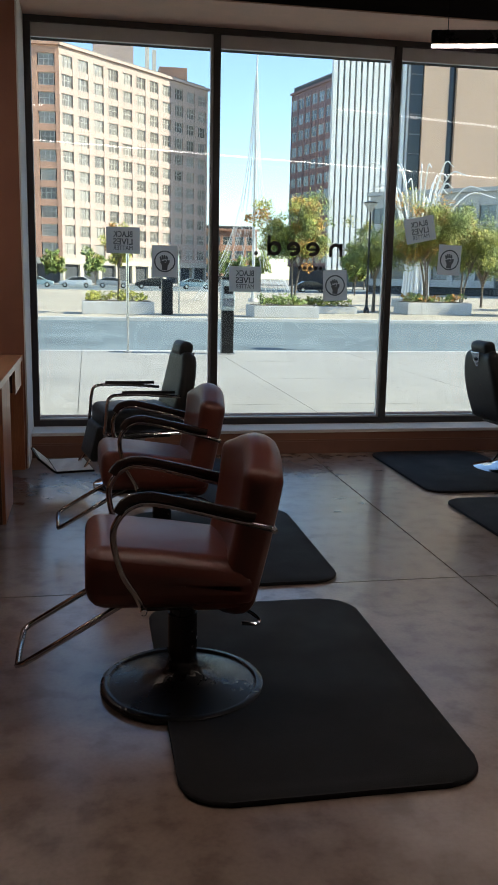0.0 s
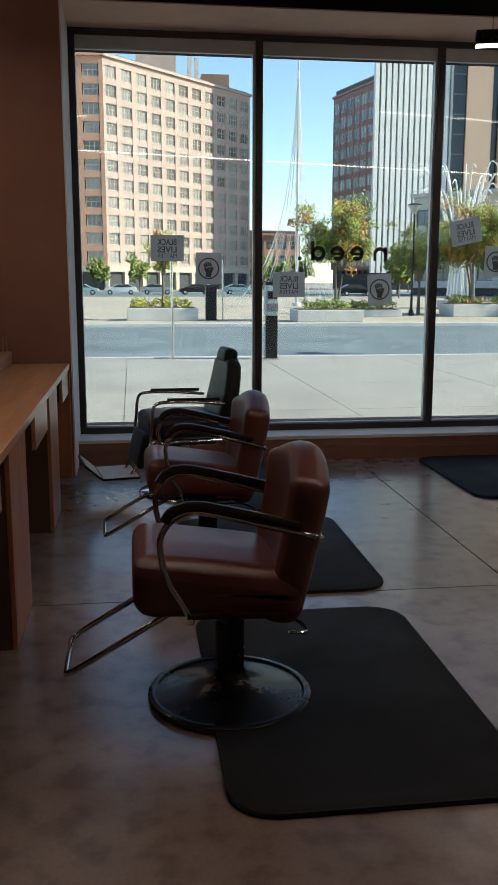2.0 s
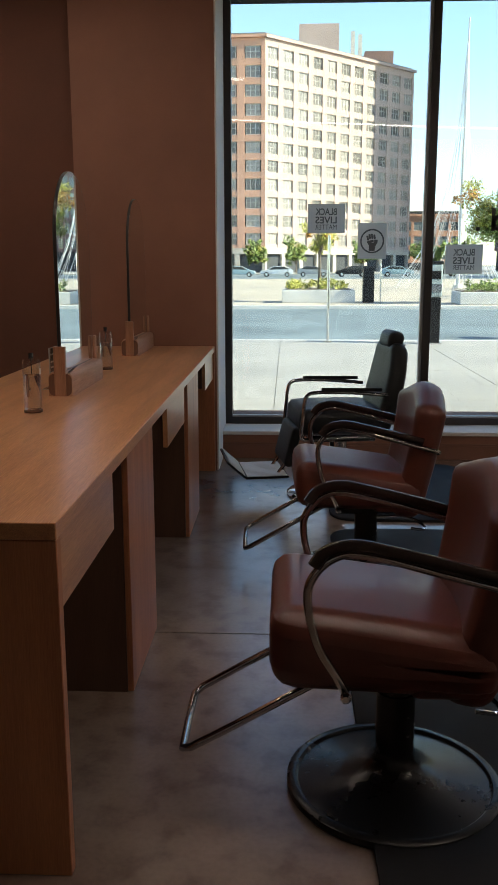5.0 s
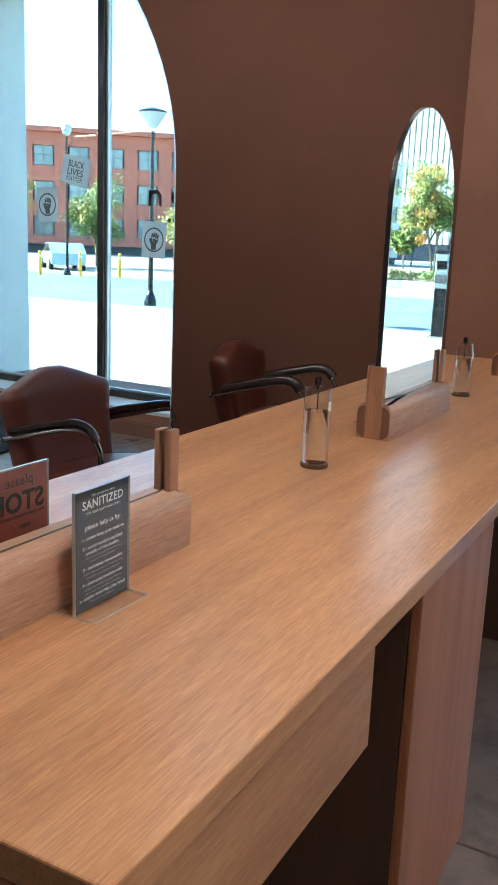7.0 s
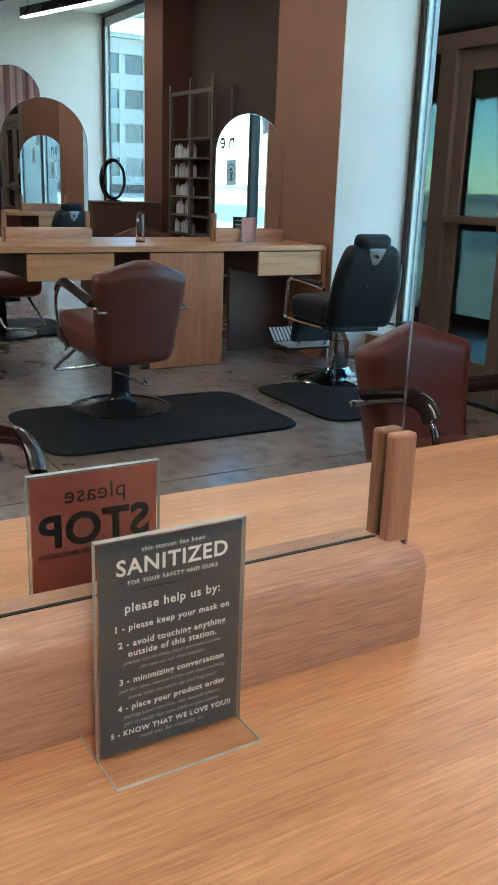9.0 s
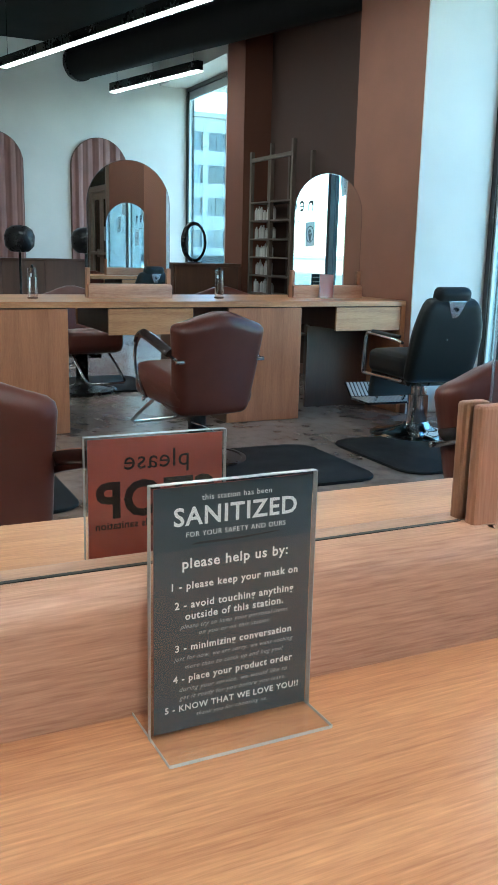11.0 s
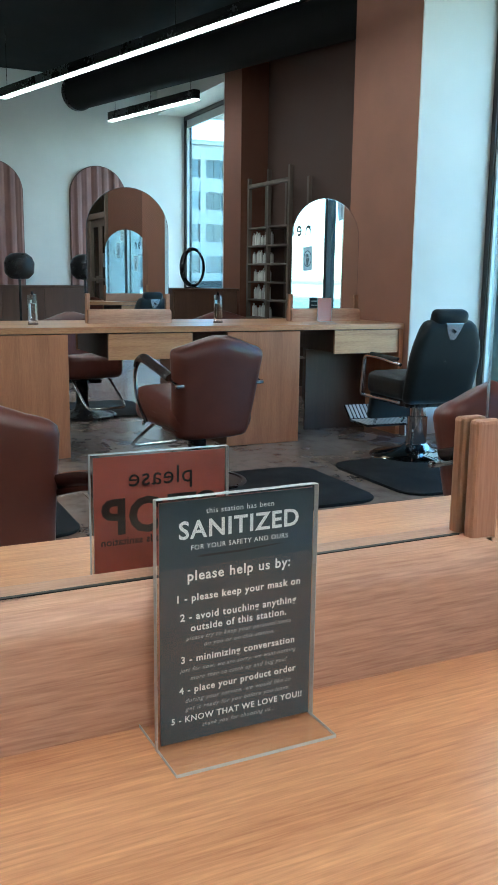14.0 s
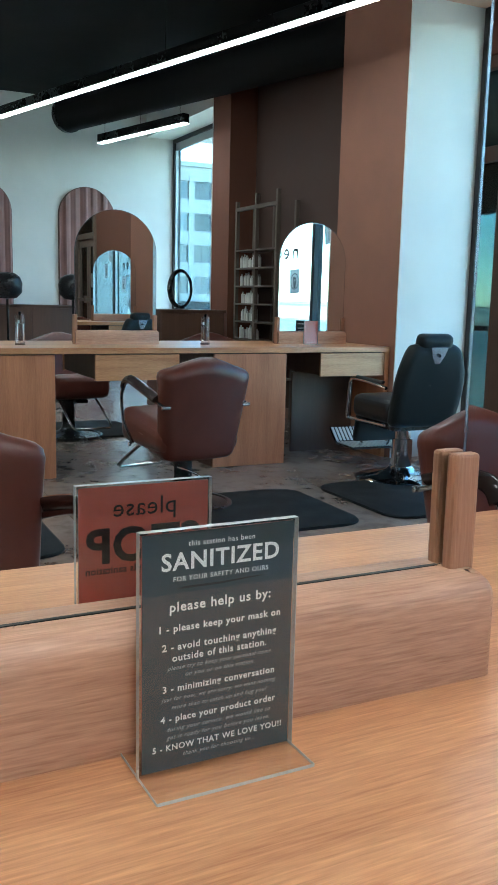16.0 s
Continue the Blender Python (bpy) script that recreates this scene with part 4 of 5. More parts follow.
arched_mirror(5.88, 6.72, 0.3, 2.84)
arched_mirror(4.38, 5.22, 0.3, 2.84)
arched_mirror(2.9, 3.74, 0.3, 2.84)


def sideboard(x0, x1, y0, y1, h):
    s = thing("sideboard", "low dark brown wooden cabinet against the end wall", "cabinet", None, "sideboards")
    part("body", box(x0 + 0.02, x1, y0 + 0.02, y1 - 0.02, 0.06, h - 0.03), DARKWOOD, s)
    part("top", box(x0, x1, y0, y1, h - 0.03, h, 0.003), DARKWOOD, s)
    n = max(1, round((y1 - y0) / 0.6))
    for k in range(n):
        a, b = y0 + 0.03 + (y1 - y0 - 0.06) * k / n, y0 + 0.03 + (y1 - y0 - 0.06) * (k + 1) / n
        part("door", box(x0 + 0.002, x0 + 0.02, a + 0.004, b - 0.004, 0.08, h - 0.04, 0.002), DARKWOOD, s)
    for y in (y0 + 0.08, y1 - 0.08):
        part("leg", box(x0 + 0.05, x1 - 0.05, y - 0.02, y + 0.02, 0, 0.06), BLACKMETAL, s)


sideboard(7.5, 7.95, 6.03, 6.83, 1.15)
sideboard(10.85, 11.3, 3.0, 5.98, 1.13)


def ring_light(x, y, z):
    r = thing("ring_light", "black ring light on a short stand standing on the sideboard", "ring light", pose(x, y, z, 0, 0, -25))
    pts = [(0, 0.175 * math.cos(2 * math.pi * k / 40), 0.225 + 0.20 * math.sin(2 * math.pi * k / 40)) for k in range(41)]
    part("ring", tube(pts, 0.026, 12, None, 1.0, 0.6), BLACKMETAL, r, "", True)
    part("stem", lathe([(0.012, 0.01), (0.012, 0.03)], 12), BLACKMETAL, r)
    part("foot", lathe([(0, 0), (0.09, 0), (0.09, 0.012), (0, 0.016)], 24), BLACKMETAL, r)


ring_light(7.72, 6.36, 1.15)


def hood_dryer(x, y):
    h = thing("hood_dryer", "black round hair dryer hood on a slim stand", "hair dryer", pose(x, y, 0), "hood dryers")
    part("hood", lathe([(0.0, 1.56), (0.10, 1.55), (0.17, 1.50), (0.20, 1.42), (0.19, 1.29), (0.12, 1.22), (0, 1.21)], 28), BLACKMETAL, h, "", True)
    part("pole", lathe([(0.016, 0.03), (0.016, 1.22)], 12), BLACKMETAL, h)
    part("foot", lathe([(0, 0), (0.24, 0), (0.24, 0.02), (0.03, 0.035), (0, 0.035)], 24), BLACKMETAL, h)


hood_dryer(10.5, 4.97)
hood_dryer(10.5, 5.86)


SHELFWOOD = wood("grey-brown shelf wood", (0.07, 0.05, 0.04), (0.145, 0.108, 0.083), 2, 0.6)


def ladder_shelf(x0, y, w, h):
    s = thing("product_shelf", "tall grey-brown wooden ladder shelf half full of white bottles", "shelf", pose(x0, y, 0))
    for x in (0, w / 2, w):
        part("upright", box(x - 0.02, x + 0.02, -0.02, 0.02, 0, h - (0.0 if x < w * 0.6 else 0.05), 0.002), SHELFWOOD, s)
        part("upright", box(x - 0.02, x + 0.02, 0.20, 0.24, 0, h - 0.1, 0.002), SHELFWOOD, s)
    for k in range(8):
        part("board", box(-0.02, w + 0.02, -0.02, 0.24, 0.435 + 0.195 * k, 0.453 + 0.195 * k, 0.002), SHELFWOOD, s)
    part("top_rail", box(-0.02, w + 0.02, -0.02, 0.02, h - 0.16, h - 0.12, 0.002), SHELFWOOD, s)
    return s


ladder_shelf(6.62, PIER + 0.06, 0.98, 2.40)
rnd = random.Random(5)
PALE = mat("pale product bottle", (0.62, 0.61, 0.58), 0.4, vary=0.1, random_tint=0.2)
bms = lathe([(0, 0), (0.026, 0), (0.028, 0.004), (0.028, 0.13), (0.012, 0.145), (0.012, 0.165), (0, 0.168)], 14)
bottle_mesh = mesh_of(bms, PALE, True, "product_bottle")
for k in range(8):
    x = 7.16
    while x < 7.56:
        if rnd.random() < 0.88 and k < 7:
            ob = new("product_bottle", bottle_mesh)
            ob.location, ob.scale = (x, PIER + 0.10 + 0.04 * rnd.random(), 0.4535 + 0.195 * k), (0.75, 0.75, 0.6 + 0.38 * rnd.random())
            tagged(ob, "small pale hair product bottle standing on the shelf", "bottle", "bottles on the shelf")
        x += 0.036 + 0.02 * rnd.random()
# ---- window stickers ----
PLATE = Matrix(((-1, 0, 0, 0), (0, 0, 1, 0), (0, 1, 0, 0), (0, 0, 0, 1)))
GY = WIN - 0.0065


# black ink lightened in its colour to imitate glare over the posters
POSTERINK = mat("black poster print greyed for glare", (0.11, 0.11, 0.11), 0.7, vary=0.05, bump=0.0)


def slogan(x, z, turn=0.0):
    m = pose(x, GY, z) @ Matrix.Rotation(radians(turn), 4, "Y")
    s = thing("window_poster", "grey-white paper poster with black slogan on the window glass", "poster", m, "posters on the window")
    part("paper", box(-0.145, 0.145, -0.001, 0.001, -0.112, 0.112), PAPER, s)
    for body, z0, size in (("BLACK", 0.028, 0.052), ("LIVES", -0.036, 0.054), ("MATTER", -0.084, 0.038)):
        me = lettering(body, 0.1, Matrix.Identity(4), "CENTER", 0, 0.0 if body == "MATTER" else 0.0018, 1.0)
        wide = max(v.co.x for v in me.vertices) - min(v.co.x for v in me.vertices)
        high = max(v.co.y for v in me.vertices) - min(v.co.y for v in me.vertices)
        me.transform(Matrix.Translation((0, -0.0014, z0)) @ PLATE @ Matrix.Diagonal((0.168 / wide, size / high, 1, 1)))
        me.materials.append(POSTERINK)
        part("print_line", me, None, s)


def emblem(x, z, turn=0.0):
    m = pose(x, GY, z) @ Matrix.Rotation(radians(turn), 4, "Y")
    s = thing("window_poster", "grey-white paper poster with a round black emblem on the window glass", "poster", m, "posters on the window")
    part("paper", box(-0.112, 0.112, -0.001, 0.001, -0.138, 0.138), PAPER, s)
    bm, n = bmesh.new(), 40
    a = [bm.verts.new((0.094 * math.cos(2 * math.pi * k / n), -0.0014, 0.094 * math.sin(2 * math.pi * k / n))) for k in range(n)]
    b = [bm.verts.new((0.082 * math.cos(2 * math.pi * k / n), -0.0014, 0.082 * math.sin(2 * math.pi * k / n))) for k in range(n)]
    for k in range(n):
        bm.faces.new((a[k], a[(k + 1) % n], b[(k + 1) % n], b[k]))
    part("emblem_ring", bm, POSTERINK, s)
    for u0, u1, v0, v1 in ((-0.036, -0.020, 0.012, 0.050), (-0.018, -0.002, 0.018, 0.058), (0.000, 0.016, 0.016, 0.056), (0.018, 0.033, 0.010, 0.046), (-0.040, 0.012, -0.010, 0.009)):
        part("emblem_bar", moved(prism(rounded(u0, u1, v0, v1, 0.006, 3), 0.0003, "y", -0.0016), Matrix.Rotation(radians(-14), 4, "Y")), POSTERINK, s)
    arm = prism([(-0.026, -0.074), (0.020, -0.078), (0.026, -0.040), (0.042, -0.012), (0.044, 0.010), (0.018, 0.012), (0.012, -0.012), (-0.034, -0.013), (-0.024, -0.040)], 0.0003, "y", -0.0016)
    part("emblem_arm", arm, POSTERINK, s)


slogan(0.45, 1.85)
slogan(1.535, 1.537)
slogan(3.17, 2.015, -12)
emblem(0.813, 1.677)
emblem(2.376, 1.495, -3)
emblem(3.475, 1.747, 2)

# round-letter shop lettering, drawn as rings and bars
name = thing("window_lettering", "black rounded shop lettering stuck on the window glass", "lettering", pose(0, GY, 1.75))


def ring_bow(cx, r, w, a0, a1, n=26, cz=None):
    cz = r if cz is None else cz
    bm = bmesh.new()
    rows = []
    for k in range(n + 1):
        t = radians(a0 + (a1 - a0) * k / n)
        rows.append([bm.verts.new((cx + q * math.cos(t), 0, cz + q * math.sin(t))) for q in (r, r - w)])
    for p, q in zip(rows, rows[1:]):
        bm.faces.new((p[0], q[0], q[1], p[1]))
    return bm


R, W = 0.064, 0.031
part("bow", ring_bow(2.372, R, W, 0, 180, cz=0.058), INKBLACK, name)
part("bar", prism([(2.407, 0), (2.434, 0), (2.434, 0.12), (2.407, 0.12)], 0.0003, "y"), INKBLACK, name)
part("bar", prism([(2.310, 0), (2.337, 0), (2.337, 0.06), (2.310, 0.06)], 0.0003, "y"), INKBLACK, name)
for cx in (2.155, 1.975):
    part("bow", ring_bow(cx, R, W, -128, 180), INKBLACK, name)
    part("bar", prism([(cx - R + 0.008, 0.051), (cx + R - 0.008, 0.051), (cx + R - 0.008, 0.070), (cx - R + 0.008, 0.070)], 0.0003, "y"), INKBLACK, name)
part("bow", ring_bow(1.80, R, W, 0, 360), INKBLACK, name)
part("bar", prism([(1.735, 0), (1.762, 0), (1.762, 0.175), (1.735, 0.175)], 0.0003, "y"), INKBLACK, name)
part("dot", prism([(1.632 + 0.018 * math.cos(k), 0.018 + 0.018 * math.sin(k)) for k in [i * math.pi / 8 for i in range(16)]], 0.0003, "y"), INKBLACK, name)
for k in range(5):
    part("small_bar", prism(rounded(2.02 + 0.05 * k, 2.05 + 0.05 * k, -0.12, -0.09, 0.01, 3), 0.0003, "y"), INKBLACK, name)

# ---- street ----
PAVE = mat("pale concrete paving", (0.35, 0.325, 0.29), 0.8, vary=0.12, scale=0.6, fine=18)
ROADM = mat("worn asphalt", (0.155, 0.195, 0.205), 0.85, vary=0.2, scale=0.35, fine=25)
STONE = mat("pale granite", (0.52, 0.50, 0.47), 0.7, vary=0.1, scale=2, fine=60)
PZ, RZ = -0.12, -0.25
struct("ground", box(-900, 900, OUT, 1500, -0.7, -0.4), mat("dry ground", (0.30, 0.27, 0.22), 0.9, vary=0.2, scale=0.1), "pale city ground to the horizon")
pavement = struct("pavement", box(-60, 90, OUT, 19.6, -0.4, PZ - 0.012), mat("grey mortar", (0.20, 0.19, 0.17), 0.9), "pale concrete pavement slabs in front of the window")
xs = [-60, -30, -15, -9, -6, -3, 0, 3, 6, 9, 12, 15, 18, 24, 40, 90]
ys = [OUT, 11.2, 14.2, 17.2, 19.6]
for xa, xb in zip(xs, xs[1:]):
    for ya, yb in zip(ys, ys[1:]):
        part("paving_slab", box(xa + 0.005, xb - 0.005, ya + 0.005, yb - 0.005, PZ - 0.012, PZ), PAVE, pavement)
struct("kerb_near", box(-60, 90, 19.6, 19.85, -0.4, PZ + 0.002, 0.02, 2), STONE, "pale granite kerb")
struct("road", box(-200, 200, 19.85, 35.6, -0.4, RZ), ROADM, "grey worn asphalt road")
struct("kerb_far", box(-200, 200, 35.6, 35.9, -0.4, PZ + 0.002, 0.02, 2), STONE, "pale granite kerb")
plaza = struct("plaza", box(-200, 200, 35.9, 100, -0.4, PZ - 0.005), mat("warm plaza paving", (0.46, 0.39, 0.30), 0.85, vary=0.15, scale=0.25, fine=6), "warm pale plaza across the road")
struct("road_far", box(-300, 300, 100, 150, -0.4, -0.2), ROADM, "asphalt road beyond the plaza")
struct("pavement_far", box(-300, 300, 150, 420, -0.4, -0.1), PAVE, "pale pavement in front of the buildings")


# ---- buildings ----
def window_mesh(w, h, frame_mat, pane_mat, bars=1):
    bm = bmesh.new()
    f = 0.09
    box(-w / 2, w / 2, -0.06, 0.04, 0, f, bm=bm), box(-w / 2, w / 2, -0.06, 0.04, h - f, h, bm=bm)
    box(-w / 2, -w / 2 + f, -0.06, 0.04, f, h - f, bm=bm), box(w / 2 - f, w / 2, -0.06, 0.04, f, h - f, bm=bm)
    for k in range(bars):
        x = -w / 2 + w * (k + 1) / (bars + 1)
        box(x - f / 2, x + f / 2, -0.06, 0.04, f, h - f, bm=bm)
    box(-w / 2 + f, w / 2 - f, -0.03, 0.03, h * 0.52, h * 0.52 + f, bm=bm)
    n = len(bm.faces)
    box(-w / 2 + f, w / 2 - f, 0.0, 0.02, f, h - f, bm=bm)
    bm.faces.ensure_lookup_table()
    for i in range(n, len(bm.faces)):
        bm.faces[i].material_index = 1
    return mesh_of(bm, [frame_mat, pane_mat], False, "far_window")


def facade(bld, a, b, z0, floors, fh, cols, win_w, win_h, wall, win_mesh, cornice=0.5, crown=1.2, deep=0.28):
    """Wall between plan points a and b with real window openings; the openings hold separate windows."""
    a, b = Vector((*a, 0)), Vector((*b, 0))
    d = (b - a)
    L = d.length
    m = Matrix.Translation(a) @ Matrix.Rotation(math.atan2(d.y, d.x), 4, "Z")
    bm = bmesh.new()
    cw = L / cols
    sill = (fh - win_h) * 0.45
    for f in range(floors + 1):
        z = z0 + f * fh
        lo = z - (fh - win_h - sill) if f else z - 0.2
        hi = z + sill if f < floors else z + crown
        box(0, L, 0, 0.5, lo, hi, bm=bm)
    for c in range(cols + 1):
        x0, x1 = max(0, c * cw - (cw - win_w) / 2), min(L, c * cw + (cw - win_w) / 2)
        box(x0, x1, -0.04, 0.5, z0 - 0.2, z0 + floors * fh, bm=bm)
    box(-0.3, L + 0.3, -cornice, 0.5, z0 + floors * fh + crown - 0.5, z0 + floors * fh + crown, bm=bm)
    w = part("wall", moved(bm, m), wall, bld)
    for f in range(floors):
        for c in range(cols):
            o = new("window", win_mesh)
            o.parent = bld
            o.matrix_basis = m @ Matrix.Translation(((c + 0.5) * cw, deep, z0 + f * fh + sill))
    return m, L


def block(name, label, corners, height, wall, roof):
    """Corners in plan, walls set back behind the facades."""
    b = thing(name, label, "building")
    # solid core; its near-black colour stands in for the shade of the rooms
    part("core", prism(corners, height - 0.4, "z", -0.1), wall, b, "solid core coloured dark as unlit rooms behind the windows")
    part("roof", prism(corners, 0.3, "z", height - 0.5), roof, b)
    return b


CREAM = mat("cream-orange brick", (0.47, 0.345, 0.295), 0.85, vary=0.08, scale=0.3, fine=3)
ORANGE = mat("orange-tan brick", (0.60, 0.32, 0.22), 0.85, vary=0.1, scale=0.3, fine=3)
DARKRED = mat("dark red brick", (0.30, 0.18, 0.17), 0.85, vary=0.1, scale=0.3, fine=3)
REDBRICK = mat("red brick", (0.40, 0.13, 0.09), 0.85, vary=0.1, scale=0.3, fine=3)
TAN = mat("tan stone cladding", (0.50, 0.34, 0.25), 0.7, vary=0.04, scale=0.1, fine=1.5)
ROOF = mat("grey roofing", (0.22, 0.21, 0.20), 0.9)
# shade of unlit rooms as a flat colour
COREM = mat("painted room darkness", (0.05, 0.055, 0.06), 0.7)
PANE = mat("far window pane", (0.20, 0.25, 0.27), 0.12, vary=0.5, scale=0.2, fine=2, bump=0.0, random_tint=0.6)
WFRAME = mat("pale window frame", (0.55, 0.50, 0.44), 0.6)
DFRAME = mat("dark window frame", (0.12, 0.11, 0.11), 0.6)
# same panes warmed and lightened: the sunlight sits in their base colour
PANEWARM = mat("far window pane with sunlight in its colour", (0.30, 0.27, 0.24), 0.15, vary=0.4, scale=0.2, fine=2, bump=0.0, random_tint=0.45)
wm1 = window_mesh(2.7, 2.15, WFRAME, PANEWARM, 2)
A, B, C = (-36.0, 172.0), (-4.3, 170.0), (27.0, 202.0)
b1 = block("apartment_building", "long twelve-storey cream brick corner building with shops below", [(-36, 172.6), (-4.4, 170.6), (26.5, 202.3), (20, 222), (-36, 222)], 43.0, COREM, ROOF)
facade(b1, A, B, 4.6, 11, 3.32, 7, 3.1, 2.15, ORANGE, wm1)
facade(b1, B, C, 4.6, 11, 3.32, 11, 2.75, 2.15, CREAM, wm1)
sf = mat("shop front stone", (0.50, 0.44, 0.36), 0.8)
for p, q, n in ((A, B, 6), (B, C, 9)):
    p, q = Vector((*p, 0)), Vector((*q, 0))
    d = q - p
    m = Matrix.Translation(p) @ Matrix.Rotation(math.atan2(d.y, d.x), 4, "Z")
    for k in range(n + 1):
        x = d.length * k / n
        part("shop_pier", moved(box(max(0, x - 0.5), min(d.length, x + 0.5), -0.1, 0.6, -0.1, 4.4), m), sf, b1)
    part("shop_sign_band", moved(box(0, d.length, -0.15, 0.5, 3.4, 4.5), m), sf, b1)
part("penthouse", box(2, 10, 188, 196, 42.5, 48.5), CREAM, b1, "brick roof house")
part("chimney", box(12.5, 13.3, 190, 191, 42.5, 47.5), WFRAME, b1)
part("chimney", box(14.0, 14.8, 190.5, 191.5, 42.5, 47.0), WFRAME, b1)
part("roof_hut", box(16, 22, 198, 203, 42.5, 45.5), ORANGE, b1)
wm2 = window_mesh(2.5, 2.2, WFRAME, PANE, 1)
b2 = block("office_building", "dark red brick office tower with pale paired windows", [(48.0, 208), (52.4, 190.2), (75, 192), (70, 214)], 45.0, COREM, ROOF)
facade(b2, (47.6, 208.5), (52.2, 189.6), 4.5, 11, 3.45, 6, 2.5, 2.2, DARKRED, wm2, 0.3, 1.2, 0.08)
b3 = thing("striped_tower", "tall white tower with narrow vertical fins and dark glass", "building")
part("core", box(51.6, 67.6, 186.2, 188, -0.1, 84), mat("dark tower glass", (0.06, 0.075, 0.09), 0.2, bump=0.0), b3)
finm = mat("white tower fin", (0.74, 0.74, 0.72), 0.6, vary=0.04, scale=0.2)
for k in range(14):
    x = 51.4 + 16.3 * k / 13
    part("fin", box(x - 0.42, x + 0.42, 185.0, 186.3, 3.5, 84), finm, b3)
for k in range(21):
    part("floor_band", box(51.6, 67.6, 186.0, 186.2, 5 + 3.8 * k, 5.9 + 3.8 * k), finm, b3)
b4 = thing("tan_tower", "tall plain tan stone tower with dark vertical glass strips", "building")
part("glass_strip", box(67.7, 70.4, 184.5, 206, -0.1, 82), mat("black tower glass", (0.025, 0.03, 0.035), 0.15, bump=0.0), b4)
for k in range(20):
    part("mullion", box(67.7, 70.4, 184.42, 184.5, 4 + 4 * k, 4.25 + 4 * k), DFRAME, b4)
part("stone_wall", box(70.4, 76.0, 184.0, 206, -0.1, 88), TAN, b4)
part("glass_strip", box(76.0, 77.6, 184.6, 206, -0.1, 82), bpy.data.materials["black tower glass"], b4)
part("stone_wall", box(77.6, 104.0, 183.6, 206, -0.1, 88), TAN, b4)
b5 = block("low_brick_building", "low brown brick building with arched windows", [(26, 232), (44, 232), (44, 244), (26, 244)], 15.0, COREM, ROOF)
facade(b5, (25.6, 231.5), (44.4, 231.5), 2.0, 3, 3.6, 6, 2.5, 2.2, ORANGE, wm2)
wm3 = window_mesh(2.1, 2.1, DFRAME, PANE, 1)
b6 = block("red_brick_building", "four-storey red brick building with a pale cornice", [(51.5, 89.6), (80.5, 66.3), (92, 80), (63, 104)], 13.4, COREM, ROOF)
facade(b6, (51, 89.2), (80.2, 65.6), 1.0, 3, 3.7, 10, 2.3, 2.1, REDBRICK, wm3, 0.7, 1.0)
b7 = block("grey_building", "plain grey office building behind the trees", [(38, 116), (50, 103), (58, 112), (46, 125)], 12.5, COREM, ROOF)
facade(b7, (37.6, 115.6), (49.8, 102.4), 1.0, 3, 3.6, 6, 2.2, 2.0, STONE, wm3)

b8 = block("corner_office_building", "pale grey four-storey office building beyond the end window", [(96, 30.6), (96, 62), (128, 62), (128, 30.6)], 15.5, COREM, ROOF)
facade(b8, (95.4, 62), (95.4, 30.4), 1.0, 4, 3.6, 11, 2.2, 2.0, STONE, wm3)

# ---- trees and planters ----
BARK = mat("grey-brown bark", (0.16, 0.12, 0.09), 0.9, vary=0.2, scale=8, fine=60)


def leaf_mat(name, c):
    m = mat(name, c, 0.6, vary=0.25, scale=1.5, fine=12, bump=0.0)
    nt = m.node_tree
    b = nt.nodes["Principled BSDF"]
    geo = nt.nodes.new("ShaderNodeNewGeometry")
    hsv = nt.nodes.new("ShaderNodeHueSaturation")
    mr = nt.nodes.new("ShaderNodeMapRange")
    mr.inputs["To Min"].default_value, mr.inputs["To Max"].default_value = 0.55, 1.6
    src = b.inputs["Base Color"].links[0].from_socket
    nt.links.new(geo.outputs["Random Per Island"], mr.inputs[0])
    nt.links.new(mr.outputs[0], hsv.inputs["Value"])
    nt.links.new(src, hsv.inputs["Color"])
    nt.links.new(hsv.outputs[0], b.inputs["Base Color"])
    b.inputs["Transmission Weight"].default_value = 0.0
    return m


GREEN = leaf_mat("green leaves", (0.165, 0.215, 0.05))
YELLOW = leaf_mat("yellow-green leaves", (0.30, 0.285, 0.055))
AMBER = leaf_mat("amber leaves", (0.42, 0.19, 0.03))


def leaves(verts, faces, centre, radius, count, size, rng):
    for _ in range(count):
        d = Vector((rng.gauss(0, 1), rng.gauss(0, 1), rng.gauss(0, 0.75)))
        d = d.normalized() * radius * (rng.random() ** 0.45)
        c = Vector(centre) + d
        u = Vector((rng.uniform(-1, 1), rng.uniform(-1, 1), rng.uniform(-1, 1))).normalized()
        w = u.orthogonal().normalized()
        s = size * rng.uniform(0.6, 1.3)
        k = len(verts)
        verts.extend([c - u * s, c + w * s * 0.5, c + u * s, c - w * s * 0.5])
        faces.append((k, k + 1, k + 2, k + 3))


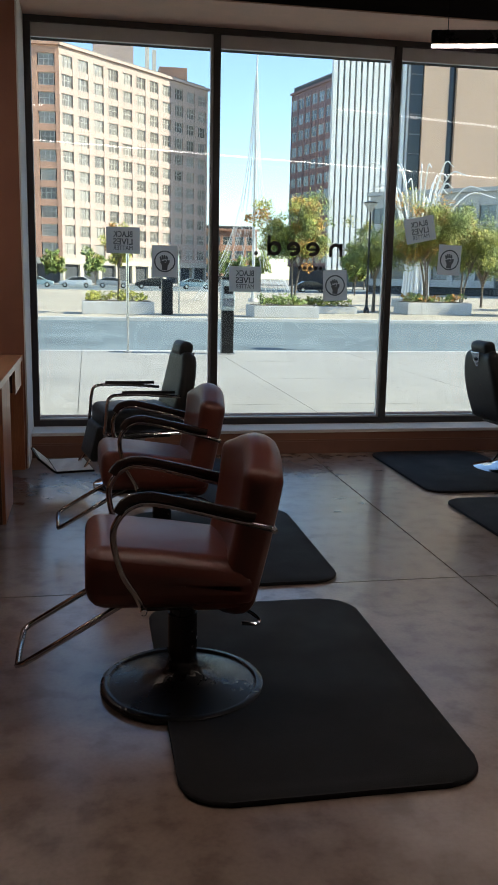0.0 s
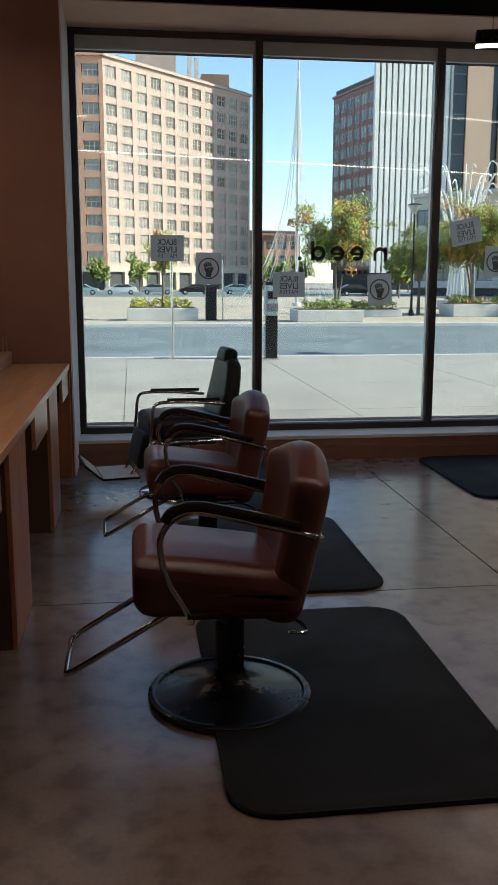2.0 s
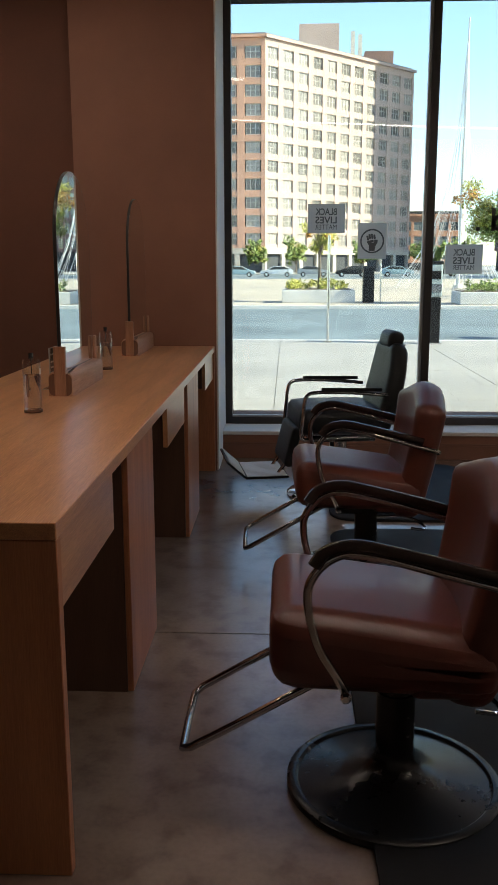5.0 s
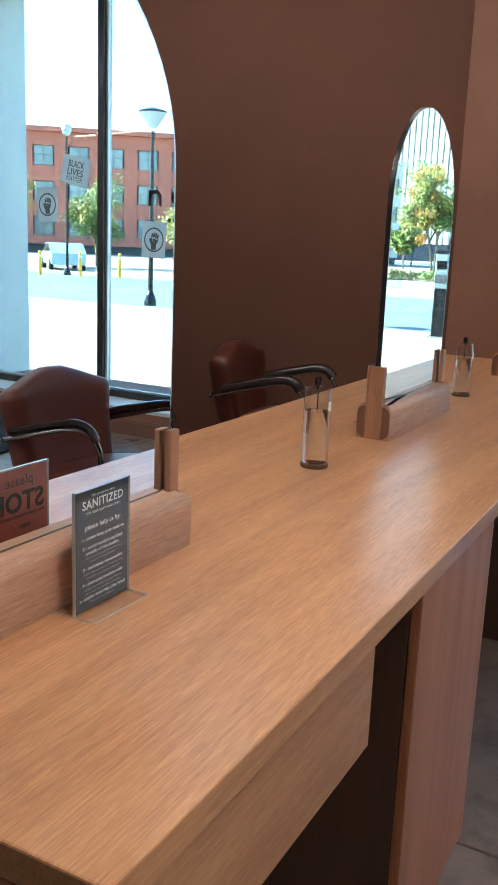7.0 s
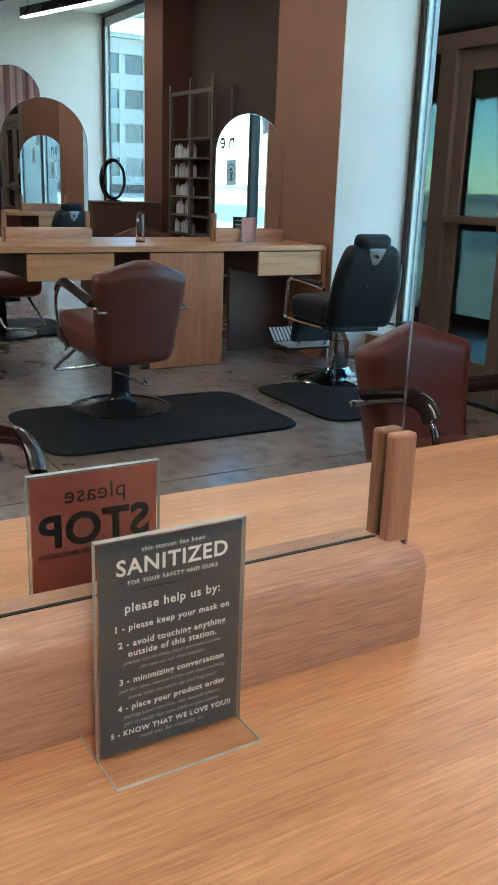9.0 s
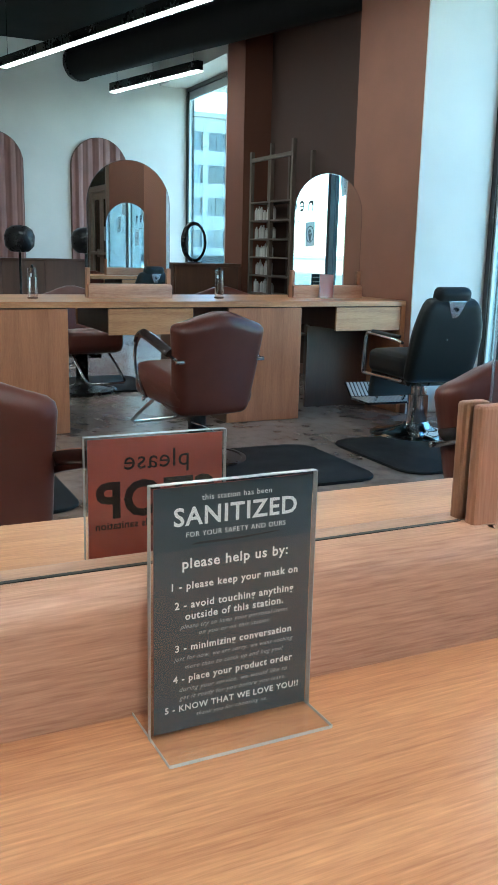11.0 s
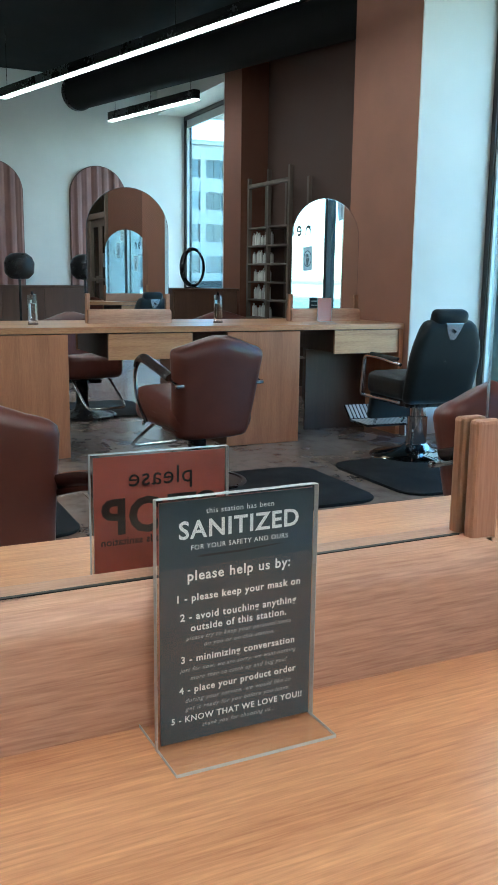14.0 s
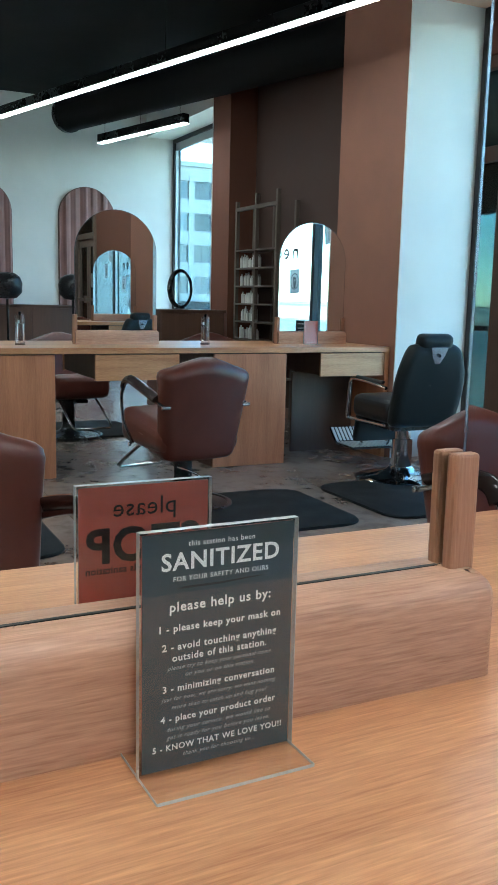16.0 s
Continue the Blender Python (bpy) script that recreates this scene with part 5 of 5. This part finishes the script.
def tree(x, y, z, height, spread, seed, crowns, label, leaf=0.13, count=130, trunks=1, bare=0.38, low=0.42):
    rng = random.Random(seed)
    t = thing("tree", label, "tree", pose(x, y, z), "street trees")
    bm, ends = bmesh.new(), []
    for q in range(trunks):
        off = Vector((rng.uniform(-0.12, 0.12), rng.uniform(-0.12, 0.12), 0)) * (trunks > 1)
        top = Vector((off.x * 4, off.y * 4, height * bare * 1.3))
        tube(smooth_path([off, off * 1.5 + Vector((0.02, 0.03, height * bare * 0.5)), top], 4), height * (0.020 if trunks == 1 else 0.013), 8, bm, 0.6)
        for k in range(9 // trunks + 2):
            a = rng.uniform(0, 6.28)
            s = top.lerp(off, rng.uniform(0, 0.4))
            e = Vector((math.cos(a) * spread * rng.uniform(0.35, 0.95), math.sin(a) * spread * rng.uniform(0.35, 0.95), height * rng.uniform(low, 0.95)))
            mid = s.lerp(e, 0.5) + Vector((0, 0, 0.06 * height))
            tube(smooth_path([s, mid, e], 4), height * 0.009, 6, bm, 0.3)
            ends += [e, mid, s.lerp(e, 0.8)]
    part("trunk", bm, BARK, t)
    for k, (material, share) in enumerate(crowns):
        verts, faces = [], []
        for e in ends:
            if rng.random() < share:
                for _ in range(3):
                    c = e + Vector((rng.gauss(0, 0.2), rng.gauss(0, 0.2), rng.gauss(0, 0.15))) * spread
                    leaves(verts, faces, c, spread * rng.uniform(0.16, 0.30), count // 3, leaf, rng)
        me = bpy.data.meshes.new("crown")
        me.from_pydata(verts, [], faces)
        me.materials.append(material)
        part("crown", me, None, t)
    return t


def planter(x0, x1, y0, y1, h, plant, seed, blossom=None):
    p = thing("planter", "long pale granite planter box with low green plants", "planter", None, "plaza planters")
    part("stone_box", box(x0, x1, y0, y1, PZ - 0.01, PZ + h, 0.03, 2), STONE, p)
    part("soil", box(x0 + 0.15, x1 - 0.15, y0 + 0.15, y1 - 0.15, PZ + h, PZ + h + 0.03), BARK, p)
    rng = random.Random(seed)
    for material, share in ((plant, 1.0), (blossom, 0.6)):
        if not material:
            continue
        verts, faces = [], []
        for _ in range(int((x1 - x0) * 9 * share)):
            c = (rng.uniform(x0 + 0.25, x1 - 0.25), rng.uniform(y0 + 0.2, y1 - 0.2), PZ + h + rng.uniform(0.08, 0.35) * (1 if material is plant else 0.8))
            leaves(verts, faces, c, 0.22, 26, 0.085, rng)
        me = bpy.data.meshes.new("plants")
        me.from_pydata(verts, [], faces)
        me.materials.append(material)
        tagged(part("plants", me, None, p), kind="stuff")


planter(-0.1, 3.0, 38.2, 40.2, 0.55, YELLOW, 1)
planter(7.1, 9.96, 36.6, 38.6, 0.5, GREEN, 2)
planter(15.8, 19.2, 41.5, 43.6, 0.6, GREEN, 3, AMBER)
planter(10.6, 13.2, 41.5, 43.0, 0.35, YELLOW, 4)
tree(8.95, 37.6, PZ + 0.5, 4.5, 1.45, 11, [(GREEN, 0.55), (YELLOW, 0.6), (AMBER, 0.22)], "small street tree with green and yellowing leaves", 0.062, 330, 3, 0.42, 0.56)
tree(17.2, 42.6, PZ + 0.6, 5.3, 2.4, 12, [(GREEN, 0.4), (YELLOW, 0.75), (AMBER, 0.22)], "street tree turning yellow in a planter", 0.07, 380, 3, 0.38, 0.45)
tree(19.6, 44.0, PZ + 0.6, 4.7, 2.3, 15, [(GREEN, 0.4), (YELLOW, 0.8)], "street tree turning yellow in a planter", 0.07, 330, 2, 0.38, 0.45)
tree(14.9, 44.2, PZ, 5.0, 1.5, 16, [(GREEN, 0.8), (YELLOW, 0.3)], "green street tree behind the lamp post", 0.07, 260, 1)
tree(1.5, 39.2, PZ + 0.55, 3.9, 0.8, 13, [(YELLOW, 0.5), (AMBER, 0.08)], "thin young tree with sparse yellow leaves", 0.08, 60, 1)
for k, (x, y, h) in enumerate(((-5.5, 150, 5.5), (1.5, 151, 6), (13, 153, 5.5), (24, 160, 6), (31, 158, 6.5), (28, 90, 4.5), (37, 120, 6), (45, 140, 7), (22, 130, 5))):
    tree(x, y, PZ, h, h * 0.32, 30 + k, [(GREEN, 0.9), (YELLOW, 0.2)], "green street tree in front of the far buildings", 0.3, 50, 1, 0.3)
for k, (x, y, h, mtl) in enumerate(((33, 44, 5.2, GREEN), (37.5, 40.5, 5.4, YELLOW), (29, 49, 5.0, YELLOW), (42, 36, 5.2, GREEN), (26, 55, 5.0, GREEN), (24, 41, 4.6, YELLOW))):
    tree(x, y, PZ, h, 1.9, 50 + k, [(mtl, 0.95), (YELLOW, 0.35)], "yellow-green street tree by the side road", 0.10, 220, 1, 0.3)

# ---- street furniture ----
def kiosk(x, y):
    k = thing("parking_meter", "dark parking pay station with a grey head on the pavement", "parking meter", pose(x, y, PZ))
    part("body", box(-0.13, 0.13, -0.12, 0.12, 0, 0.95, 0.02, 2), BLACKMETAL, k)
    part("head", box(-0.14, 0.14, -0.16, 0.16, 0.95, 1.62, 0.04, 3), mat("grey painted steel", (0.27, 0.32, 0.32), 0.45, bump=0.0), k, "grey head")
    part("screen", box(-0.1, 0.1, -0.168, -0.155, 1.32, 1.48), BLACKMETAL, k)
    part("slot_panel", box(-0.12, 0.12, -0.166, -0.155, 1.05, 1.22), STEEL, k)
    part("cap", box(-0.15, 0.15, -0.17, 0.17, 1.62, 1.68, 0.02, 2), BLACKMETAL, k)
    part("base_plate", box(-0.17, 0.17, -0.16, 0.16, 0, 0.03), STEEL, k)


kiosk(3.15, 18.9)


def signpost(x, y, h, r=0.03):
    s = thing("signpost", "plain thin grey metal street post", "post", pose(x, y, PZ), "thin posts")
    part("pole", lathe([(r, 0), (r, h), (0, h + 0.01)], 10), STEEL, s)
    part("foot", lathe([(0.1, 0), (0.1, 0.02), (0, 0.021)], 12), STEEL, s)


signpost(1.0, 19.2, 2.2)
signpost(4.1, 38.6, 2.6)
bin_ = thing("litter_column", "dark square litter column on the plaza", "litter bin", pose(3.6, 38.9, PZ))
part("body", box(-0.24, 0.24, -0.24, 0.24, 0, 1.45, 0.03, 2), BLACKMETAL, bin_)
part("lid", box(-0.26, 0.26, -0.26, 0.26, 1.45, 1.55, 0.03, 2), FRAME, bin_)


def lamp_post(x, y, h, globe=False):
    s = thing("street_lamp", "black street lamp post with a flared lantern", "street lamp", pose(x, y, PZ), "street lamps")
    part("base", lathe([(0.16, 0), (0.16, 0.1), (0.1, 0.3), (0.07, 0.35)], 16), BLACKMETAL, s)
    part("pole", lathe([(0.065, 0.3), (0.045, h - 0.5)], 12), BLACKMETAL, s)
    if globe:
        part("lantern", lathe([(0.05, h - 0.5), (0.16, h - 0.42), (0.22, h - 0.25), (0.16, h - 0.05), (0.03, h), (0, h + 0.08)], 16), ALU, s, "pale globe lantern")
    else:
        part("lantern", lathe([(0.05, h - 0.5), (0.10, h - 0.42), (0.30, h - 0.12), (0.34, h - 0.06)], 16), ALU, s, "flared pale lantern")
        part("cap", lathe([(0.36, h - 0.06), (0.36, h - 0.02), (0.1, h + 0.06), (0, h + 0.07)], 16), BLACKMETAL, s)


lamp_post(14.2, 43.2, 5.5)
lamp_post(11.7, 20.4, 4.75)
lamp_post(24.9, 32.2, 6.4, True)
lamp_post(-3.6, 43.0, 6.0)
flag = thing("flagpole", "very tall thin pale metal mast on the plaza", "mast", pose(11.6, 61, PZ))
part("pole", lathe([(0.12, 0), (0.05, 17)], 10), ALU, flag)
part("base", lathe([(0.35, 0), (0.3, 0.25), (0, 0.26)], 16), STONE, flag)

spray = thing("fountain_sculpture", "white metal sculpture of tall arching rods on the plaza", "sculpture", pose(21.3, 55, PZ))
SCULPT = mat("white painted steel", (0.8, 0.8, 0.78), 0.4, vary=0.03)
rng = random.Random(8)
for k in range(22):
    a = 2 * math.pi * k / 22 + rng.uniform(-0.1, 0.1)
    reach, hgt = rng.uniform(1.2, 4.4), rng.uniform(7.0, 9.2)
    d = Vector((math.cos(a), math.sin(a), 0))
    part("rod", tube(smooth_path([d * 0.9, d * 0.75 + Vector((0, 0, 3.0)), d * (0.75 + reach * 0.25) + Vector((0, 0, hgt * 0.78)), d * (0.8 + reach * 0.6) + Vector((0, 0, hgt)), d * (0.8 + reach) + Vector((0, 0, hgt * 0.97))], 5), 0.085, 8, None, 0.35), SCULPT, spray, "", True)
part("plinth", lathe([(1.5, 0), (1.5, 0.5), (0, 0.5)], 28), STONE, spray)

net = thing("cable_net_sculpture", "tall pale cable net flaring from the mast to the ground", "sculpture", pose(11.6, 61, PZ))
profile = [(0.05, 15.6), (0.28, 11.5), (0.62, 8.2), (1.15, 5.4), (2.0, 2.9), (3.1, 1.0), (3.7, 0.02)]
for k in range(18):
    a = 2 * math.pi * k / 18
    for twist in (-0.5, 0.5):
        part("cable", tube(smooth_path([(r * math.cos(a + twist * i / 6) * (1.15 if math.cos(a) < 0 else 0.8), r * math.sin(a + twist * i / 6), z) for i, (r, z) in enumerate(profile)], 2), 0.013, 4), SCULPT, net)


# ---- parked cars ----
def car(x, y, turn, paint, label):
    c = thing("car", label, "car", pose(x, y, -0.2, 0, 0, turn), "parked cars")
    side = [(-2.2, 0.35), (2.15, 0.35), (2.25, 0.6), (2.1, 0.82), (1.2, 0.95), (0.45, 1.42), (-1.1, 1.45), (-1.9, 1.02), (-2.25, 0.92)]
    part("body", prism(side, 1.76, "y", -0.88, 0.06, 2), paint, c, "", True)
    glass = [(1.05, 0.97), (0.42, 1.37), (-1.05, 1.40), (-1.68, 1.03)]
    for s in (-1, 1):
        part("side_window", prism(glass, 0.012, "y", s * 0.884 - 0.006), bpy.data.materials["black tower glass"], c)
    for wx in (-1.4, 1.4):
        for s in (-1, 1):
            w = part("wheel", moved(lathe([(0.0, -0.1), (0.29, -0.1), (0.33, -0.06), (0.33, 0.06), (0.29, 0.1), (0, 0.1)], 20), pose(wx, s * 0.82, 0.33, 90)), RUBBER, c)
            part("rim", moved(lathe([(0.0, -0.115), (0.2, -0.115), (0.2, 0.115), (0, 0.115)], 16), pose(wx, s * 0.82, 0.33, 90)), STEEL, w)
    part("headlight", box(2.12, 2.2, 0.5, 0.8, 0.62, 0.76), INKWHITE, c)
    part("headlight", box(2.12, 2.2, -0.8, -0.5, 0.62, 0.76), INKWHITE, c)


CP = [mat("white car paint", (0.7, 0.71, 0.7), 0.25, bump=0), mat("pale blue car paint", (0.30, 0.42, 0.45), 0.25, bump=0), mat("black car paint", (0.02, 0.02, 0.022), 0.2, bump=0), mat("silver car paint", (0.42, 0.43, 0.44), 0.3, 0.4, bump=0)]
for k, (x, y, p, lab) in enumerate(((-6.5, 121, 1, "pale blue car parked on the far street"), (-1.4, 122, 0, "white car parked on the far street"), (3.6, 123, 3, "silver car parked on the far street"), (8.8, 122, 2, "black car parked on the far street"), (15.2, 124, 1, "pale blue car parked on the far street"), (21.5, 125, 2, "black car parked on the far street"), (29, 112, 2, "black car parked on the far street"), (-12, 121, 0, "white car parked on the far street"))):
    car(x, y, 180 * (k % 2), CP[p], lab)
car(30.5, 38.2, 40, CP[1], "pale blue car parked by the side road")
car(35.0, 35.0, 40, CP[0], "white car parked by the side road")
YB_ = mat("yellow painted steel", (0.72, 0.38, 0.03), 0.5)
for k in range(6):
    b = thing("bollard", "yellow painted steel bollard", "bollard", pose(22.6 + 1.25 * k, 33.0 - 1.15 * k, PZ), "yellow bollards")
    part("post", lathe([(0.075, 0), (0.075, 1.0), (0.05, 1.06), (0, 1.07)], 12), YB_, b)
    part("band", lathe([(0.077, 0.8), (0.077, 0.88)], 12), INKWHITE, b)
